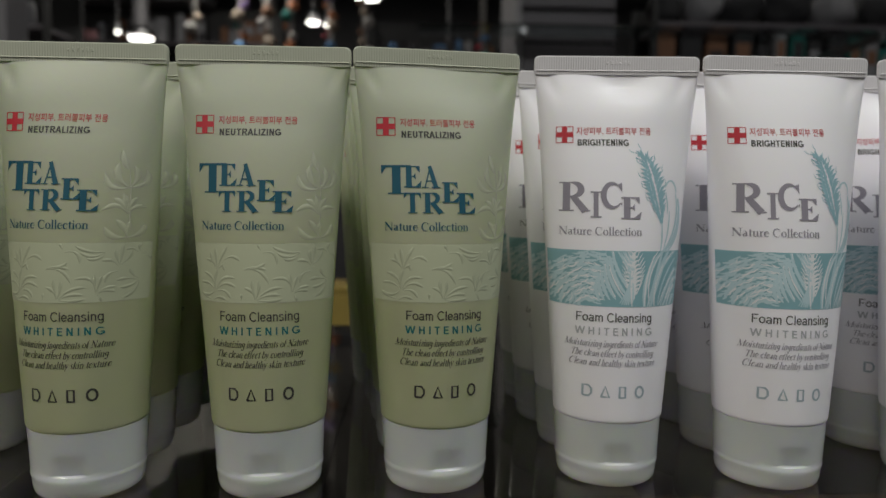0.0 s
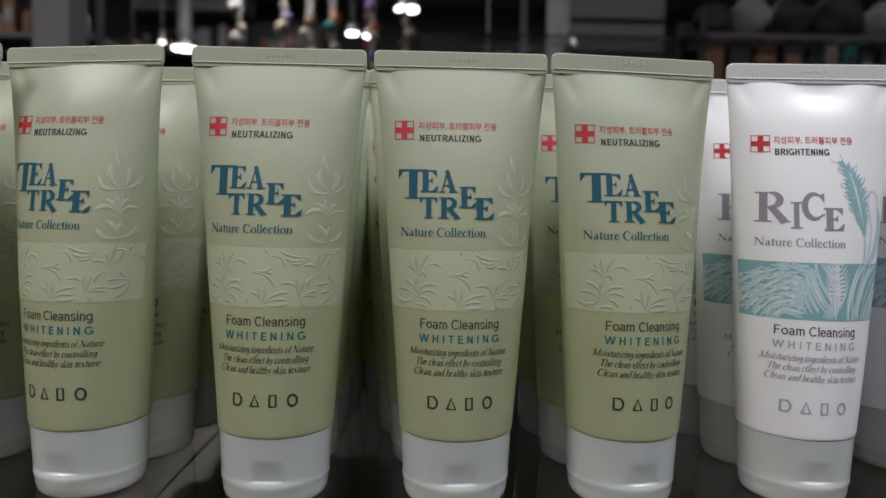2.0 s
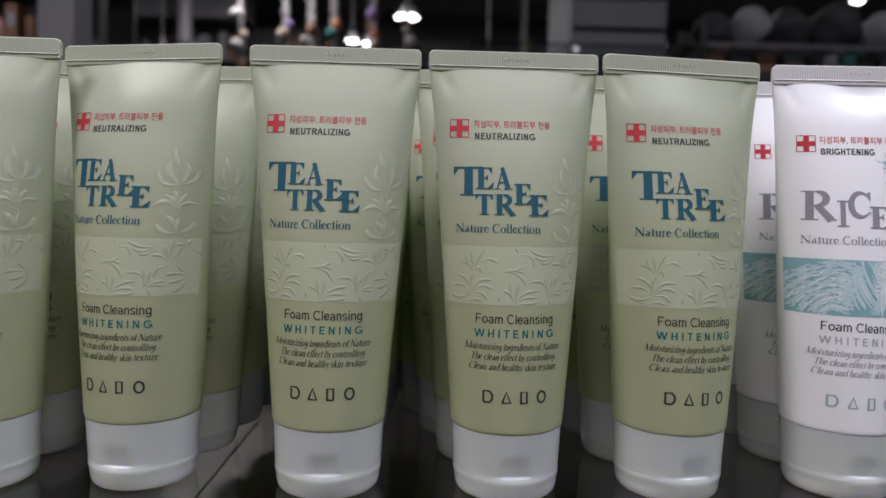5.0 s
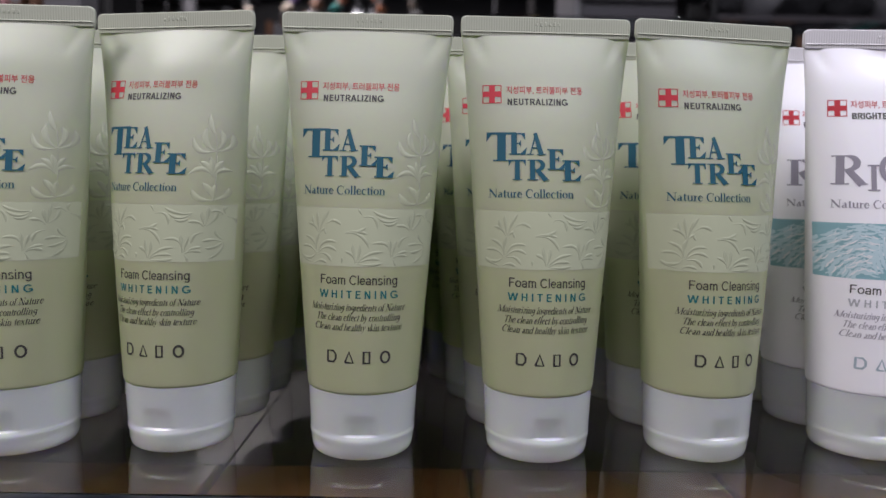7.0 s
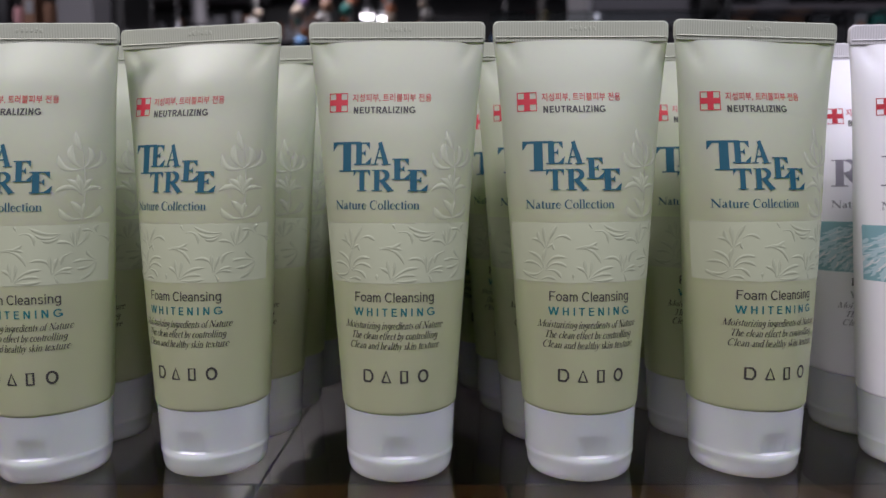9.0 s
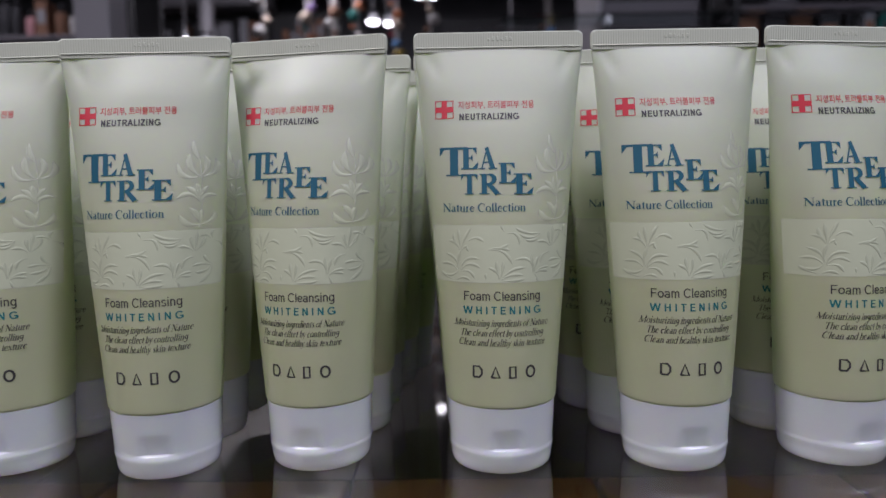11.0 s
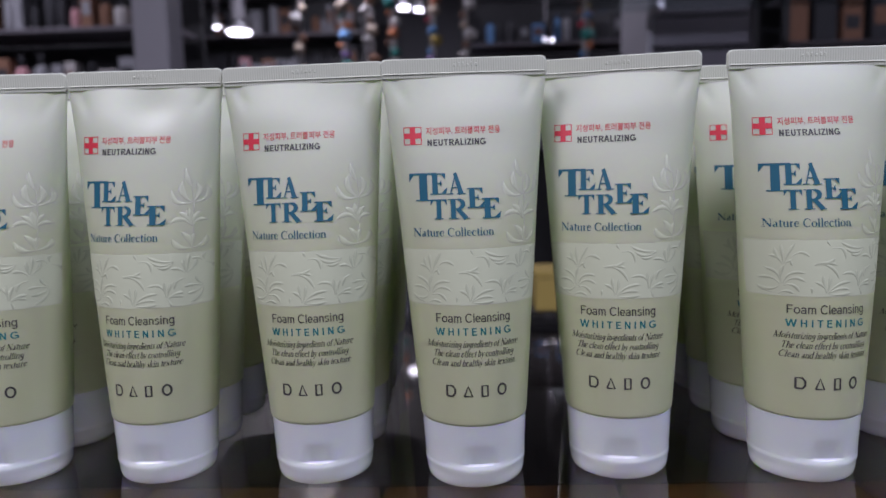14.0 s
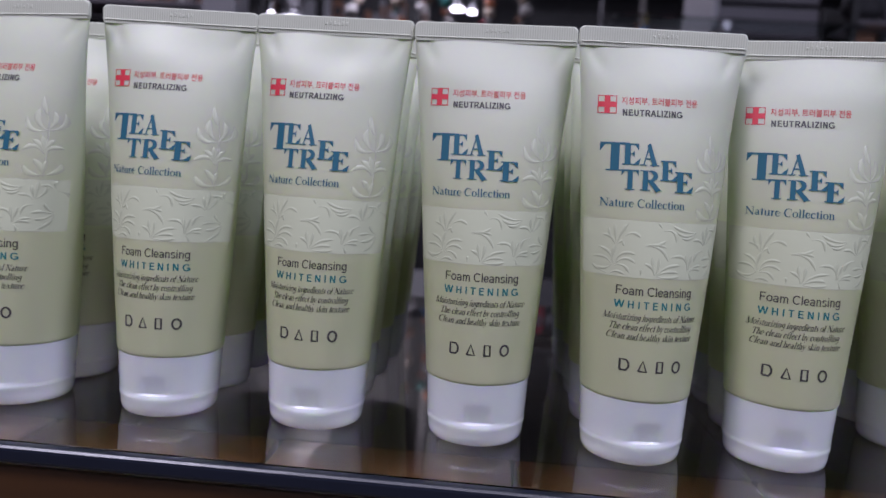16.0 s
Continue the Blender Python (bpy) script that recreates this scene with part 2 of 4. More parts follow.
def tube_seal():
    """The flat crimped end: rounded corners, a groove above the body, a stamped code of plain bars."""
    w, r = 0.0344, 0.0022
    outline = [(-w + 0.0006, Z_SEAL - 0.0006), (w - 0.0006, Z_SEAL - 0.0006), (w, Z_SEAL + 0.0008)]
    outline += [(w - r + r * math.cos(t), Z_TOP - r + r * math.sin(t)) for t in (0, 0.4, 0.8, 1.2, 1.57)]
    outline += [(-w + r - r * math.sin(t), Z_TOP - r + r * math.cos(t)) for t in (0, 0.4, 0.8, 1.2, 1.57)]
    outline += [(-w, Z_SEAL + 0.0008)]
    m = len(outline)
    verts, faces = [], []
    for y, k in ((-0.0009, 0.0004), (-0.0006, 0.0), (0.0006, 0.0), (0.0009, 0.0004)):
        verts += [(x * (1 - k / w), y, z - k * (1 if z > 0.174 else 0)) for x, z in outline]
    for k in range(3):
        faces += [(k * m + i, k * m + (i + 1) % m, (k + 1) * m + (i + 1) % m, (k + 1) * m + i) for i in range(m)]
    faces.append(tuple(reversed(range(m))))
    faces.append(tuple(range(3 * m, 4 * m)))
    for z0, z1 in ((Z_SEAL + 0.0004, Z_SEAL + 0.0016),):
        k = len(verts)
        verts += [(-w + 0.001, -0.0007, z0), (w - 0.001, -0.0007, z0), (w - 0.001, -0.0007, z1), (-w + 0.001, -0.0007, z1)]
        verts += [(-w + 0.001, -0.00125, (z0 + z1) / 2), (w - 0.001, -0.00125, (z0 + z1) / 2)]
        faces += [(k, k + 1, k + 5, k + 4), (k + 4, k + 5, k + 2, k + 3)]
    return mesh_of("seal", verts, faces)


def stamp_bars():
    verts, faces = [], []
    for i, h in enumerate((0.0013, 0.0019, 0.0019, 0.0013, 0.0019, 0.0016)):
        x, k = -0.0045 + i * 0.0018, len(verts)
        z = 0.1735
        verts += [(x, -0.0008, z), (x + 0.0012, -0.0008, z), (x + 0.0012, -0.0008, z + h), (x, -0.0008, z + h),
                  (x + 0.0003, -0.00105, z + 0.0003), (x + 0.0009, -0.00105, z + 0.0003), (x + 0.0009, -0.00105, z + h - 0.0003), (x + 0.0003, -0.00105, z + h - 0.0003)]
        faces += [(k + 4, k + 5, k + 6, k + 7)] + [(k + j, k + (j + 1) % 4, k + 4 + (j + 1) % 4, k + 4 + j) for j in range(4)]
    return mesh_of("stamped_code", verts, faces)


def cap_mesh(r_top, r_base):
    """The flip cap: tapered, with a rounded foot, a thumb hollow and a lip below it."""
    n, verts, faces = 72, [], []
    prof = [(0.90, 0.0), (0.935, 0.00025), (0.962, 0.0011), (0.980, 0.0026), (0.990, 0.0045), (0.994, 0.0065)]
    zs = [0.0078, 0.0086, 0.0092, 0.0097, 0.0101, 0.0104, 0.0107, 0.0113, 0.0120, 0.0130, 0.0140, 0.0146, 0.0150, 0.0158, 0.0170, 0.0182, 0.0194, 0.0206, 0.0214, 0.0222, 0.0236, 0.0252, 0.0266, 0.0274]
    rows = [(k * r_base, z) for k, z in prof] + [(r_base + (r_top - r_base) * z / CAP_TOP, z) for z in zs] + [(r_top - 0.0006, CAP_TOP), (0.0195, CAP_TOP)]
    for r, z in rows:
        for i in range(n):
            t = 2 * math.pi * i / n
            ang = math.degrees(math.atan2(math.cos(t), -math.sin(t)))
            d = 0.0
            # the thumb hollow slopes inward towards its lower edge, above a rounded lip
            if 0.0103 < z < 0.0186:
                d -= 0.0013 * ((0.0186 - z) / 0.0083) ** 0.8 * max(0.0, 1 - (abs(ang - 2) / 17.0) ** 6)
            d += 0.0008 * max(0.0, 1 - (ang / 46.0) ** 2) * max(0.0, 1 - ((z - 0.0062 - 0.0014 * (ang / 46.0) ** 2) / 0.0040) ** 2)
            # the lid's edge runs round as a slight step
            d += 0.00022 * min(1.0, max(0.0, (0.0097 - z) / 0.0008)) * min(1.0, z / 0.002)
            verts.append(((r + d) * math.cos(t), (r + d) * math.sin(t), z))
    for k in range(len(rows) - 1):
        faces += [(k * n + i, k * n + (i + 1) % n, (k + 1) * n + (i + 1) % n, (k + 1) * n + i) for i in range(n)]
    faces.append(tuple(reversed(range(n))))
    faces.append(tuple(range((len(rows) - 1) * n, len(rows) * n)))
    return mesh_of("cap", verts, faces, True)


# ---- print and relief, laid on the tube's front ----
PROUD = 0.00012


def wrap(flat, faces, off=PROUD, name="lettering"):
    return mesh_of(name, [on_front(x, z, off) for x, z in flat], faces)


def text_flat(body, x0, x1, z0, cap_height, shear=0.0, space=1.0, bold=0.0):
    """Letters of the built-in font as flat points and faces, from x0 to x1, standing on z0."""
    cu = bpy.data.curves.new("text", "FONT")
    cu.body, cu.resolution_u, cu.shear, cu.space_character, cu.offset = body, 2, shear, space, bold
    ob = new("text", cu)
    bpy.context.view_layer.update()
    me = bpy.data.meshes.new_from_object(ob.evaluated_get(bpy.context.evaluated_depsgraph_get()))
    pts = [(v.co.x, v.co.y) for v in me.vertices]
    faces = [tuple(p.vertices) for p in me.polygons]
    bpy.data.objects.remove(ob)
    bpy.data.curves.remove(cu)
    bpy.data.meshes.remove(me)
    lo, hi = min(p[0] for p in pts), max(p[0] for p in pts)
    k = (x1 - x0) / (hi - lo)
    return [(x0 + (x - lo) * k, z0 + y * cap_height / 0.73) for x, y in pts], faces


def strip_flat(points, widths):
    """A flat ribbon along points with a width at each."""
    flat, faces = [], []
    for i, (p, w) in enumerate(zip(points, widths)):
        a, b = points[max(0, i - 1)], points[min(len(points) - 1, i + 1)]
        dx, dz = b[0] - a[0], b[1] - a[1]
        ln = math.hypot(dx, dz) or 1.0
        nx, nz = -dz / ln, dx / ln
        flat += [(p[0] + nx * w / 2, p[1] + nz * w / 2), (p[0] - nx * w / 2, p[1] - nz * w / 2)]
        if i:
            k = 2 * i
            faces.append((k - 2, k - 1, k + 1, k))
    return flat, faces


def curve_points(p0, p1, bow, n=7):
    """Points from p0 to p1 that bow sideways."""
    dx, dz = p1[0] - p0[0], p1[1] - p0[1]
    return [(p0[0] + dx * t - dz * bow * 4 * t * (1 - t), p0[1] + dz * t + dx * bow * 4 * t * (1 - t)) for t in [i / (n - 1) for i in range(n)]]


def arc(cx, cz, rx, rz, t0, t1, n=14):
    return [(cx + rx * math.cos(t0 + (t1 - t0) * i / (n - 1)), cz + rz * math.sin(t0 + (t1 - t0) * i / (n - 1))) for i in range(n)]


def quad(x0, z0, x1, z1, n=8):
    flat = [(x0 + (x1 - x0) * i / n, z) for z in (z0, z1) for i in range(n + 1)]
    return flat, [(i, i + 1, n + 2 + i, n + 1 + i) for i in range(n)]


def glyph(letter):
    """Roman capitals with serifs, as flat pieces in a unit square."""
    tri = lambda a, b, c: ([a, b, c], [(0, 1, 2)])
    bar = lambda p, q, w0, w1=None: strip_flat([p, q], [w0, w0 if w1 is None else w1])
    if letter == "T":
        return [quad(0.36, 0, 0.65, 1), quad(0, 0.92, 1, 1), tri((0, 0.68), (0.18, 0.95), (0, 0.95)), tri((1, 0.68), (1, 0.95), (0.82, 0.95)), quad(0.22, 0, 0.78, 0.045)]
    if letter == "E":
        return [quad(0.12, 0, 0.44, 1), quad(0, 0.935, 0.90, 1), quad(0, 0, 0.92, 0.06), quad(0.3, 0.49, 0.66, 0.55), tri((0.90, 0.68), (0.90, 1), (0.66, 0.96)),
                tri((1.0, 0.34), (0.92, 0), (0.62, 0.04)), tri((0.66, 0.36), (0.66, 0.68), (0.52, 0.52))]
    if letter == "A":
        return [bar((0.18, 0.0), (0.50, 1.0), 0.07), bar((0.78, 0.0), (0.45, 1.0), 0.26, 0.20), quad(0.26, 0.28, 0.7, 0.34), quad(0, 0, 0.36, 0.045), quad(0.54, 0, 1.02, 0.045)]
    if letter == "R":
        return [quad(0.12, 0, 0.36, 1), quad(0, 0, 0.48, 0.045), quad(0, 0.955, 0.5, 1), strip_flat(arc(0.42, 0.74, 0.30, 0.235, 1.57, -1.57), [0.05 + 0.17 * math.sin(math.pi * i / 13) for i in range(14)]),
                quad(0.3, 0.48, 0.5, 0.53), bar((0.44, 0.52), (0.86, 0.0), 0.20, 0.24), quad(0.72, 0, 1.02, 0.045)]
    if letter == "I":
        return [quad(0.28, 0, 0.72, 1), quad(0, 0, 1, 0.05), quad(0, 0.95, 1, 1)]
    if letter == "C":
        return [strip_flat(arc(0.52, 0.5, 0.42, 0.47, 0.75, 5.6, 22), [0.05 + 0.20 * max(0.0, math.sin(math.pi * i / 21)) ** 1.5 for i in range(22)]), tri((0.93, 0.62), (0.93, 1.0), (0.72, 0.93)), tri((0.95, 0.25), (0.86, 0.18), (0.9, 0.1))]
    return []


def small_serif(words, x0, x1, z0, cap, shear=0.0, name="collection_lettering"):
    """A line of roman letters with serifs, thick uprights and thin curves; the x-height is 0.66 of the capitals."""
    X, th, tn = 0.66, 0.13, 0.045
    foot = lambda x, z, w=0.15: quad(x - w, z, x + w, z + 0.035, 2)
    up = lambda x, a, b: quad(x - th / 2, a, x + th / 2, b, 2)
    swell = lambda pts, at=0.5: strip_flat(pts, [tn + (th * 1.05 - tn) * max(0.0, math.cos((i / (len(pts) - 1) - at) * 3.0)) ** 2 for i in range(len(pts))])
    bowl = lambda cx, r, t0, t1, at=0.5: swell(arc(cx, X / 2, r, X / 2 - 0.02, t0, t1, 14), at)
    arch = lambda xa, xb: swell([(xa, X * 0.72), (xa + 0.08, X * 0.9), ((xa + xb) / 2 + 0.03, X * 0.98), (xb - 0.04, X * 0.9), (xb, X * 0.68)], 0.95)
    forms = {
        "N": (0.86, [quad(0.12, 0, 0.17, 1, 2), quad(0.70, 0, 0.75, 1, 2), strip_flat([(0.12, 0.98), (0.73, 0.02)], [0.15, 0.15]), foot(0.145, 0), foot(0.10, 0.965, 0.10), foot(0.725, 0.965)]),
        "a": (0.52, [up(0.36, 0.02, 0.48), swell([(0.36, 0.46), (0.31, 0.61), (0.20, 0.63), (0.09, 0.52)], 0.1), swell([(0.36, 0.38), (0.18, 0.31), (0.09, 0.17), (0.15, 0.04), (0.26, 0.04), (0.36, 0.12)], 0.45), strip_flat([(0.38, 0.05), (0.50, 0.04)], [0.07, 0.03])]),
        "t": (0.36, [up(0.17, 0.06, 0.84), quad(0.03, 0.61, 0.33, 0.66, 2), strip_flat([(0.17, 0.06), (0.24, 0.015), (0.34, 0.08)], [0.08, 0.06, 0.03])]),
        "u": (0.60, [up(0.13, 0.16, X), up(0.45, 0, X), strip_flat([(0.13, 0.18), (0.17, 0.05), (0.27, 0.02), (0.45, 0.14)], [0.12, 0.10, 0.07, 0.04]), foot(0.08, X - 0.035, 0.08), foot(0.40, X - 0.035, 0.08), foot(0.51, 0, 0.07)]),
        "r": (0.42, [up(0.14, 0, X), foot(0.15, 0), foot(0.08, X - 0.035, 0.08), strip_flat([(0.16, 0.42), (0.25, 0.60), (0.36, 0.60)], [0.04, 0.07, 0.12])]),
        "e": (0.52, [bowl(0.26, 0.20, 0.15, 5.7, 0.5), quad(0.08, 0.36, 0.46, 0.405, 2)]),
        "C": (0.80, [swell(arc(0.42, 0.5, 0.34, 0.49, 0.8, 5.5, 20), 0.5), quad(0.66, 0.66, 0.70, 0.98, 2)]),
        "o": (0.58, [swell(arc(0.28, X / 2, 0.21, X / 2 - 0.015, 1.57, 4.71, 12), 0.5), swell(arc(0.28, X / 2, 0.21, X / 2 - 0.015, -1.57, 1.57, 12), 0.5)]),
        "l": (0.32, [up(0.15, 0, 1.02), foot(0.15, 0), foot(0.09, 0.985, 0.08)]),
        "c": (0.50, [bowl(0.27, 0.20, 0.75, 5.6, 0.5), strip_flat([(0.40, 0.50), (0.42, 0.60)], [0.11, 0.07])]),
        "i": (0.32, [up(0.15, 0, X), foot(0.15, 0), foot(0.09, X - 0.035, 0.08), quad(0.08, 0.82, 0.22, 0.96, 2)]),
        "n": (0.62, [up(0.14, 0, X), up(0.47, 0, X * 0.7), foot(0.15, 0), foot(0.47, 0), foot(0.08, X - 0.035, 0.08), arch(0.16, 0.47)]),
        "M": (1.02, [quad(0.12, 0, 0.17, 1, 2), up(0.86, 0, 1), strip_flat([(0.12, 0.98), (0.50, 0.02)], [0.14, 0.14]), strip_flat([(0.50, 0.02), (0.86, 0.98)], [0.05, 0.05]), foot(0.145, 0), foot(0.86, 0), foot(0.12, 0.965, 0.1), foot(0.88, 0.965, 0.1)]),
        "T": (0.74, [up(0.37, 0, 1), quad(0.04, 0.95, 0.70, 1.0, 2), quad(0.04, 0.76, 0.08, 0.97, 2), quad(0.66, 0.76, 0.70, 0.97, 2), foot(0.37, 0)]),
        "s": (0.44, [swell([(0.36, 0.54), (0.26, 0.63), (0.12, 0.58), (0.14, 0.43), (0.30, 0.27), (0.34, 0.12), (0.22, 0.03), (0.08, 0.12)])]),
        "z": (0.48, [quad(0.06, 0.60, 0.44, 0.66, 2), quad(0.06, 0.0, 0.44, 0.06, 2), strip_flat([(0.10, 0.03), (0.40, 0.63)], [0.11, 0.11])]),
        "g": (0.54, [swell(arc(0.25, 0.42, 0.17, 0.22, 0.3, 6.6, 14)), up(0.44, -0.16, 0.62), swell([(0.44, -0.14), (0.34, -0.29), (0.18, -0.29), (0.08, -0.20)])]),
        "d": (0.58, [bowl(0.26, 0.20, 0.6, 5.7), up(0.46, 0, 1.02), foot(0.40, 0.985, 0.08), foot(0.51, 0, 0.06)]),
        "b": (0.56, [bowl(0.29, 0.20, -2.5, 2.5), up(0.12, 0, 1.02), foot(0.06, 0.985, 0.08)]),
        "f": (0.38, [up(0.15, 0, 0.86), strip_flat([(0.15, 0.82), (0.21, 0.99), (0.34, 0.98)], [0.11, 0.08, 0.10]), quad(0.02, 0.61, 0.32, 0.66, 2), foot(0.15, 0)]),
        "h": (0.60, [up(0.13, 0, 1.02), up(0.46, 0, X * 0.7), foot(0.13, 0), foot(0.46, 0), foot(0.07, 0.985, 0.08), arch(0.16, 0.46)]),
        "k": (0.58, [up(0.13, 0, 1.02), foot(0.13, 0), strip_flat([(0.18, 0.30), (0.44, 0.64)], [0.05, 0.05]), strip_flat([(0.24, 0.38), (0.50, 0.02)], [0.11, 0.12]), foot(0.07, 0.985, 0.08)]),
        "y": (0.54, [strip_flat([(0.10, 0.64), (0.30, 0.05)], [0.12, 0.10]), strip_flat([(0.47, 0.64), (0.26, -0.05), (0.16, -0.27), (0.06, -0.26)], [0.05, 0.05, 0.05, 0.09]), foot(0.10, X - 0.035, 0.1), foot(0.46, X - 0.035, 0.08)]),
        "x": (0.54, [strip_flat([(0.08, 0.64), (0.45, 0.02)], [0.12, 0.12]), strip_flat([(0.44, 0.64), (0.08, 0.02)], [0.05, 0.05]), foot(0.44, 0, 0.09), foot(0.09, 0, 0.08), foot(0.09, X - 0.035, 0.09)]),
        " ": (0.30, []),
    }
    total = sum(forms[ch][0] for ch in words)
    k, pen, pieces = (x1 - x0) / total, 0.0, []
    for ch in words:
        for flat, fs in forms[ch][1]:
            pieces.append(([(x0 + (pen + x) * k + shear * z * cap, z0 + z * cap) for x, z in flat], fs))
        pen += forms[ch][0]
    return join_pieces(pieces, name, PROUD, 0.0000004 if shear else 0.0000015)


def sans(words, x0, x1, z0, cap, th=0.12, gap=0.0, name="lettering"):
    """A line of plain even-stroke letters of weight th; gap: added space between them."""
    X = 0.73
    up = lambda x, a, b: quad(x - th / 2, a, x + th / 2, b, 1)
    flat_bar = lambda z, xa, xb: quad(xa, z - th * 0.46, xb, z + th * 0.46, 2)
    slant = lambda p, q: strip_flat([p, q], [th * 1.05, th * 1.05])
    bend = lambda cx, cz, rx, rz, t0, t1, n=16: strip_flat(arc(cx, cz, rx, rz, t0, t1, n), [th] * n)
    e, L, H = th / 2, 0.09 + th / 2, math.pi / 2
    top = 1 - e
    shoulder = lambda xa, xb: [bend((xa + xb) / 2, X - 0.24, (xb - xa) / 2, 0.24 - e, math.pi * 0.93, 0, 12), up(xb, 0, X - 0.23)]
    forms = {
        "A": (0.76, [slant((0.08, 0), (0.38, 1.0)), slant((0.68, 0), (0.38, 1.0)), flat_bar(0.34, 0.17, 0.59)]),
        "B": (0.76, [up(L, 0, 1), flat_bar(top, L, 0.42), flat_bar(0.52, L, 0.44), flat_bar(e, L, 0.44), bend(0.42, 0.755, 0.20, 0.245 - e, H, -H), bend(0.44, 0.265, 0.23, 0.265 - e, H, -H)]),
        "C": (0.82, [bend(0.44, 0.5, 0.34, 0.51 - e, 0.70, 2 * math.pi - 0.75, 24)]),
        "E": (0.70, [up(L, 0, 1), flat_bar(top, L, 0.64), flat_bar(0.52, L, 0.60), flat_bar(e, L, 0.66)]),
        "F": (0.66, [up(L, 0, 1), flat_bar(top, L, 0.62), flat_bar(0.50, L, 0.54)]),
        "G": (0.86, [bend(0.45, 0.5, 0.35, 0.51 - e, 0.75, 2 * math.pi - 0.45, 24), flat_bar(0.42, 0.48, 0.79), up(0.765, 0.10, 0.44)]),
        "H": (0.80, [up(L, 0, 1), up(0.80 - L, 0, 1), flat_bar(0.52, L, 0.80 - L)]),
        "I": (0.32, [up(0.16, 0, 1)]),
        "L": (0.62, [up(L, 0, 1), flat_bar(e, L, 0.58)]),
        "N": (0.80, [up(L, 0, 1), up(0.80 - L, 0, 1), slant((L, 0.98), (0.80 - L, 0.02))]),
        "R": (0.80, [up(L, 0, 1), flat_bar(top, L, 0.46), flat_bar(0.47, L, 0.46), bend(0.46, 0.735, 0.22, 0.265 - e, H, -H), slant((0.44, 0.46), (0.72, 0.0))]),
        "T": (0.68, [up(0.34, 0, 1), flat_bar(top, 0.03, 0.65)]),
        "U": (0.80, [up(L, 0.34, 1), up(0.80 - L, 0.34, 1), bend(0.40, 0.35, 0.40 - L, 0.36 - e, math.pi, 2 * math.pi)]),
        "W": (1.04, [slant((0.06, 1), (0.28, 0)), slant((0.52, 1), (0.28, 0)), slant((0.52, 1), (0.76, 0)), slant((0.98, 1), (0.76, 0))]),
        "Z": (0.68, [flat_bar(top, 0.06, 0.62), flat_bar(e, 0.05, 0.64), slant((0.12, 0.05), (0.58, 0.95))]),
        "a": (0.60, [bend(0.28, 0.50, 0.19, 0.23 - e, 2.8, 0.0, 12), up(0.47, 0, 0.52), bend(0.28, 0.21, 0.20, 0.22 - e, 0.6, 5.7, 18)]),
        "c": (0.55, [bend(0.30, X / 2, 0.22, X / 2 - e, 0.8, 5.5, 18)]),
        "e": (0.60, [bend(0.30, X / 2, 0.22, X / 2 - e, 0.0, 5.6, 20), flat_bar(X / 2, 0.10, 0.52)]),
        "g": (0.60, [bend(0.28, X / 2, 0.20, X / 2 - e, 0.5, 5.8, 18), up(0.48, -0.10, X), bend(0.29, -0.09, 0.19, 0.16, 0, -2.7, 12)]),
        "i": (0.26, [up(0.13, 0, X), up(0.13, 0.87, 1.0)]),
        "l": (0.26, [up(0.13, 0, 1)]),
        "m": (0.90, [up(0.13, 0, X)] + shoulder(0.13, 0.45) + shoulder(0.45, 0.77)),
        "n": (0.60, [up(0.13, 0, X)] + shoulder(0.13, 0.47)),
        "o": (0.62, [bend(0.31, X / 2, 0.23, X / 2 - e, 0, 2 * math.pi, 24)]),
        "s": (0.54, [bend(0.27, 0.54, 0.17, 0.19 - e, 0.4, 4.4, 12), bend(0.27, 0.19, 0.19, 0.20 - e, 1.4, -2.7, 12)]),
        " ": (0.30, []),
    }
    total = sum(forms[ch][0] + gap for ch in words) - gap
    k, pen, pieces = (x1 - x0) / total, 0.0, []
    for ch in words:
        for flat, fs in forms[ch][1]:
            pieces.append(([(x0 + (pen + x) * k, z0 + z * cap) for x, z in flat], fs))
        pen += forms[ch][0] + gap
    return join_pieces(pieces, name, PROUD, 0.0000008)


def join_pieces(pieces, name, off=PROUD, step=0.000006):
    """Flat pieces laid on the tube's front, each a hair above the last where they cross."""
    verts, faces = [], []
    for i, (flat, fs) in enumerate(pieces):
        k = len(verts)
        verts += [on_front(x, z, off + step * i) for x, z in flat]
        faces += [tuple(k + j for j in f) for f in fs]
    return mesh_of(name, verts, faces)


def capitals(rows, name):
    pieces = []
    for letter, x0, x1, z0, z1 in rows:
        for flat, fs in glyph(letter):
            pieces.append(([(x0 + x * (x1 - x0), z0 + z * (z1 - z0)) for x, z in flat], fs))
    return join_pieces(pieces, name)


def patch(x0, x1, z0, z1, off, name, nx=80, nz=8):
    """A printed field that follows the tube's front; x as fractions of the half width."""
    flat, faces = [], []
    for j in range(nz + 1):
        z = z0 + (z1 - z0) * j / nz
        a = section(z)[0]
        flat += [(a * (x0 + (x1 - x0) * i / nx), z) for i in range(nx + 1)]
    for j in range(nz):
        faces += [(j * (nx + 1) + i, j * (nx + 1) + i + 1, (j + 1) * (nx + 1) + i + 1, (j + 1) * (nx + 1) + i) for i in range(nx)]
    me = wrap(flat, faces, off, name)
    me.polygons.foreach_set("use_smooth", [True] * len(me.polygons))
    return me


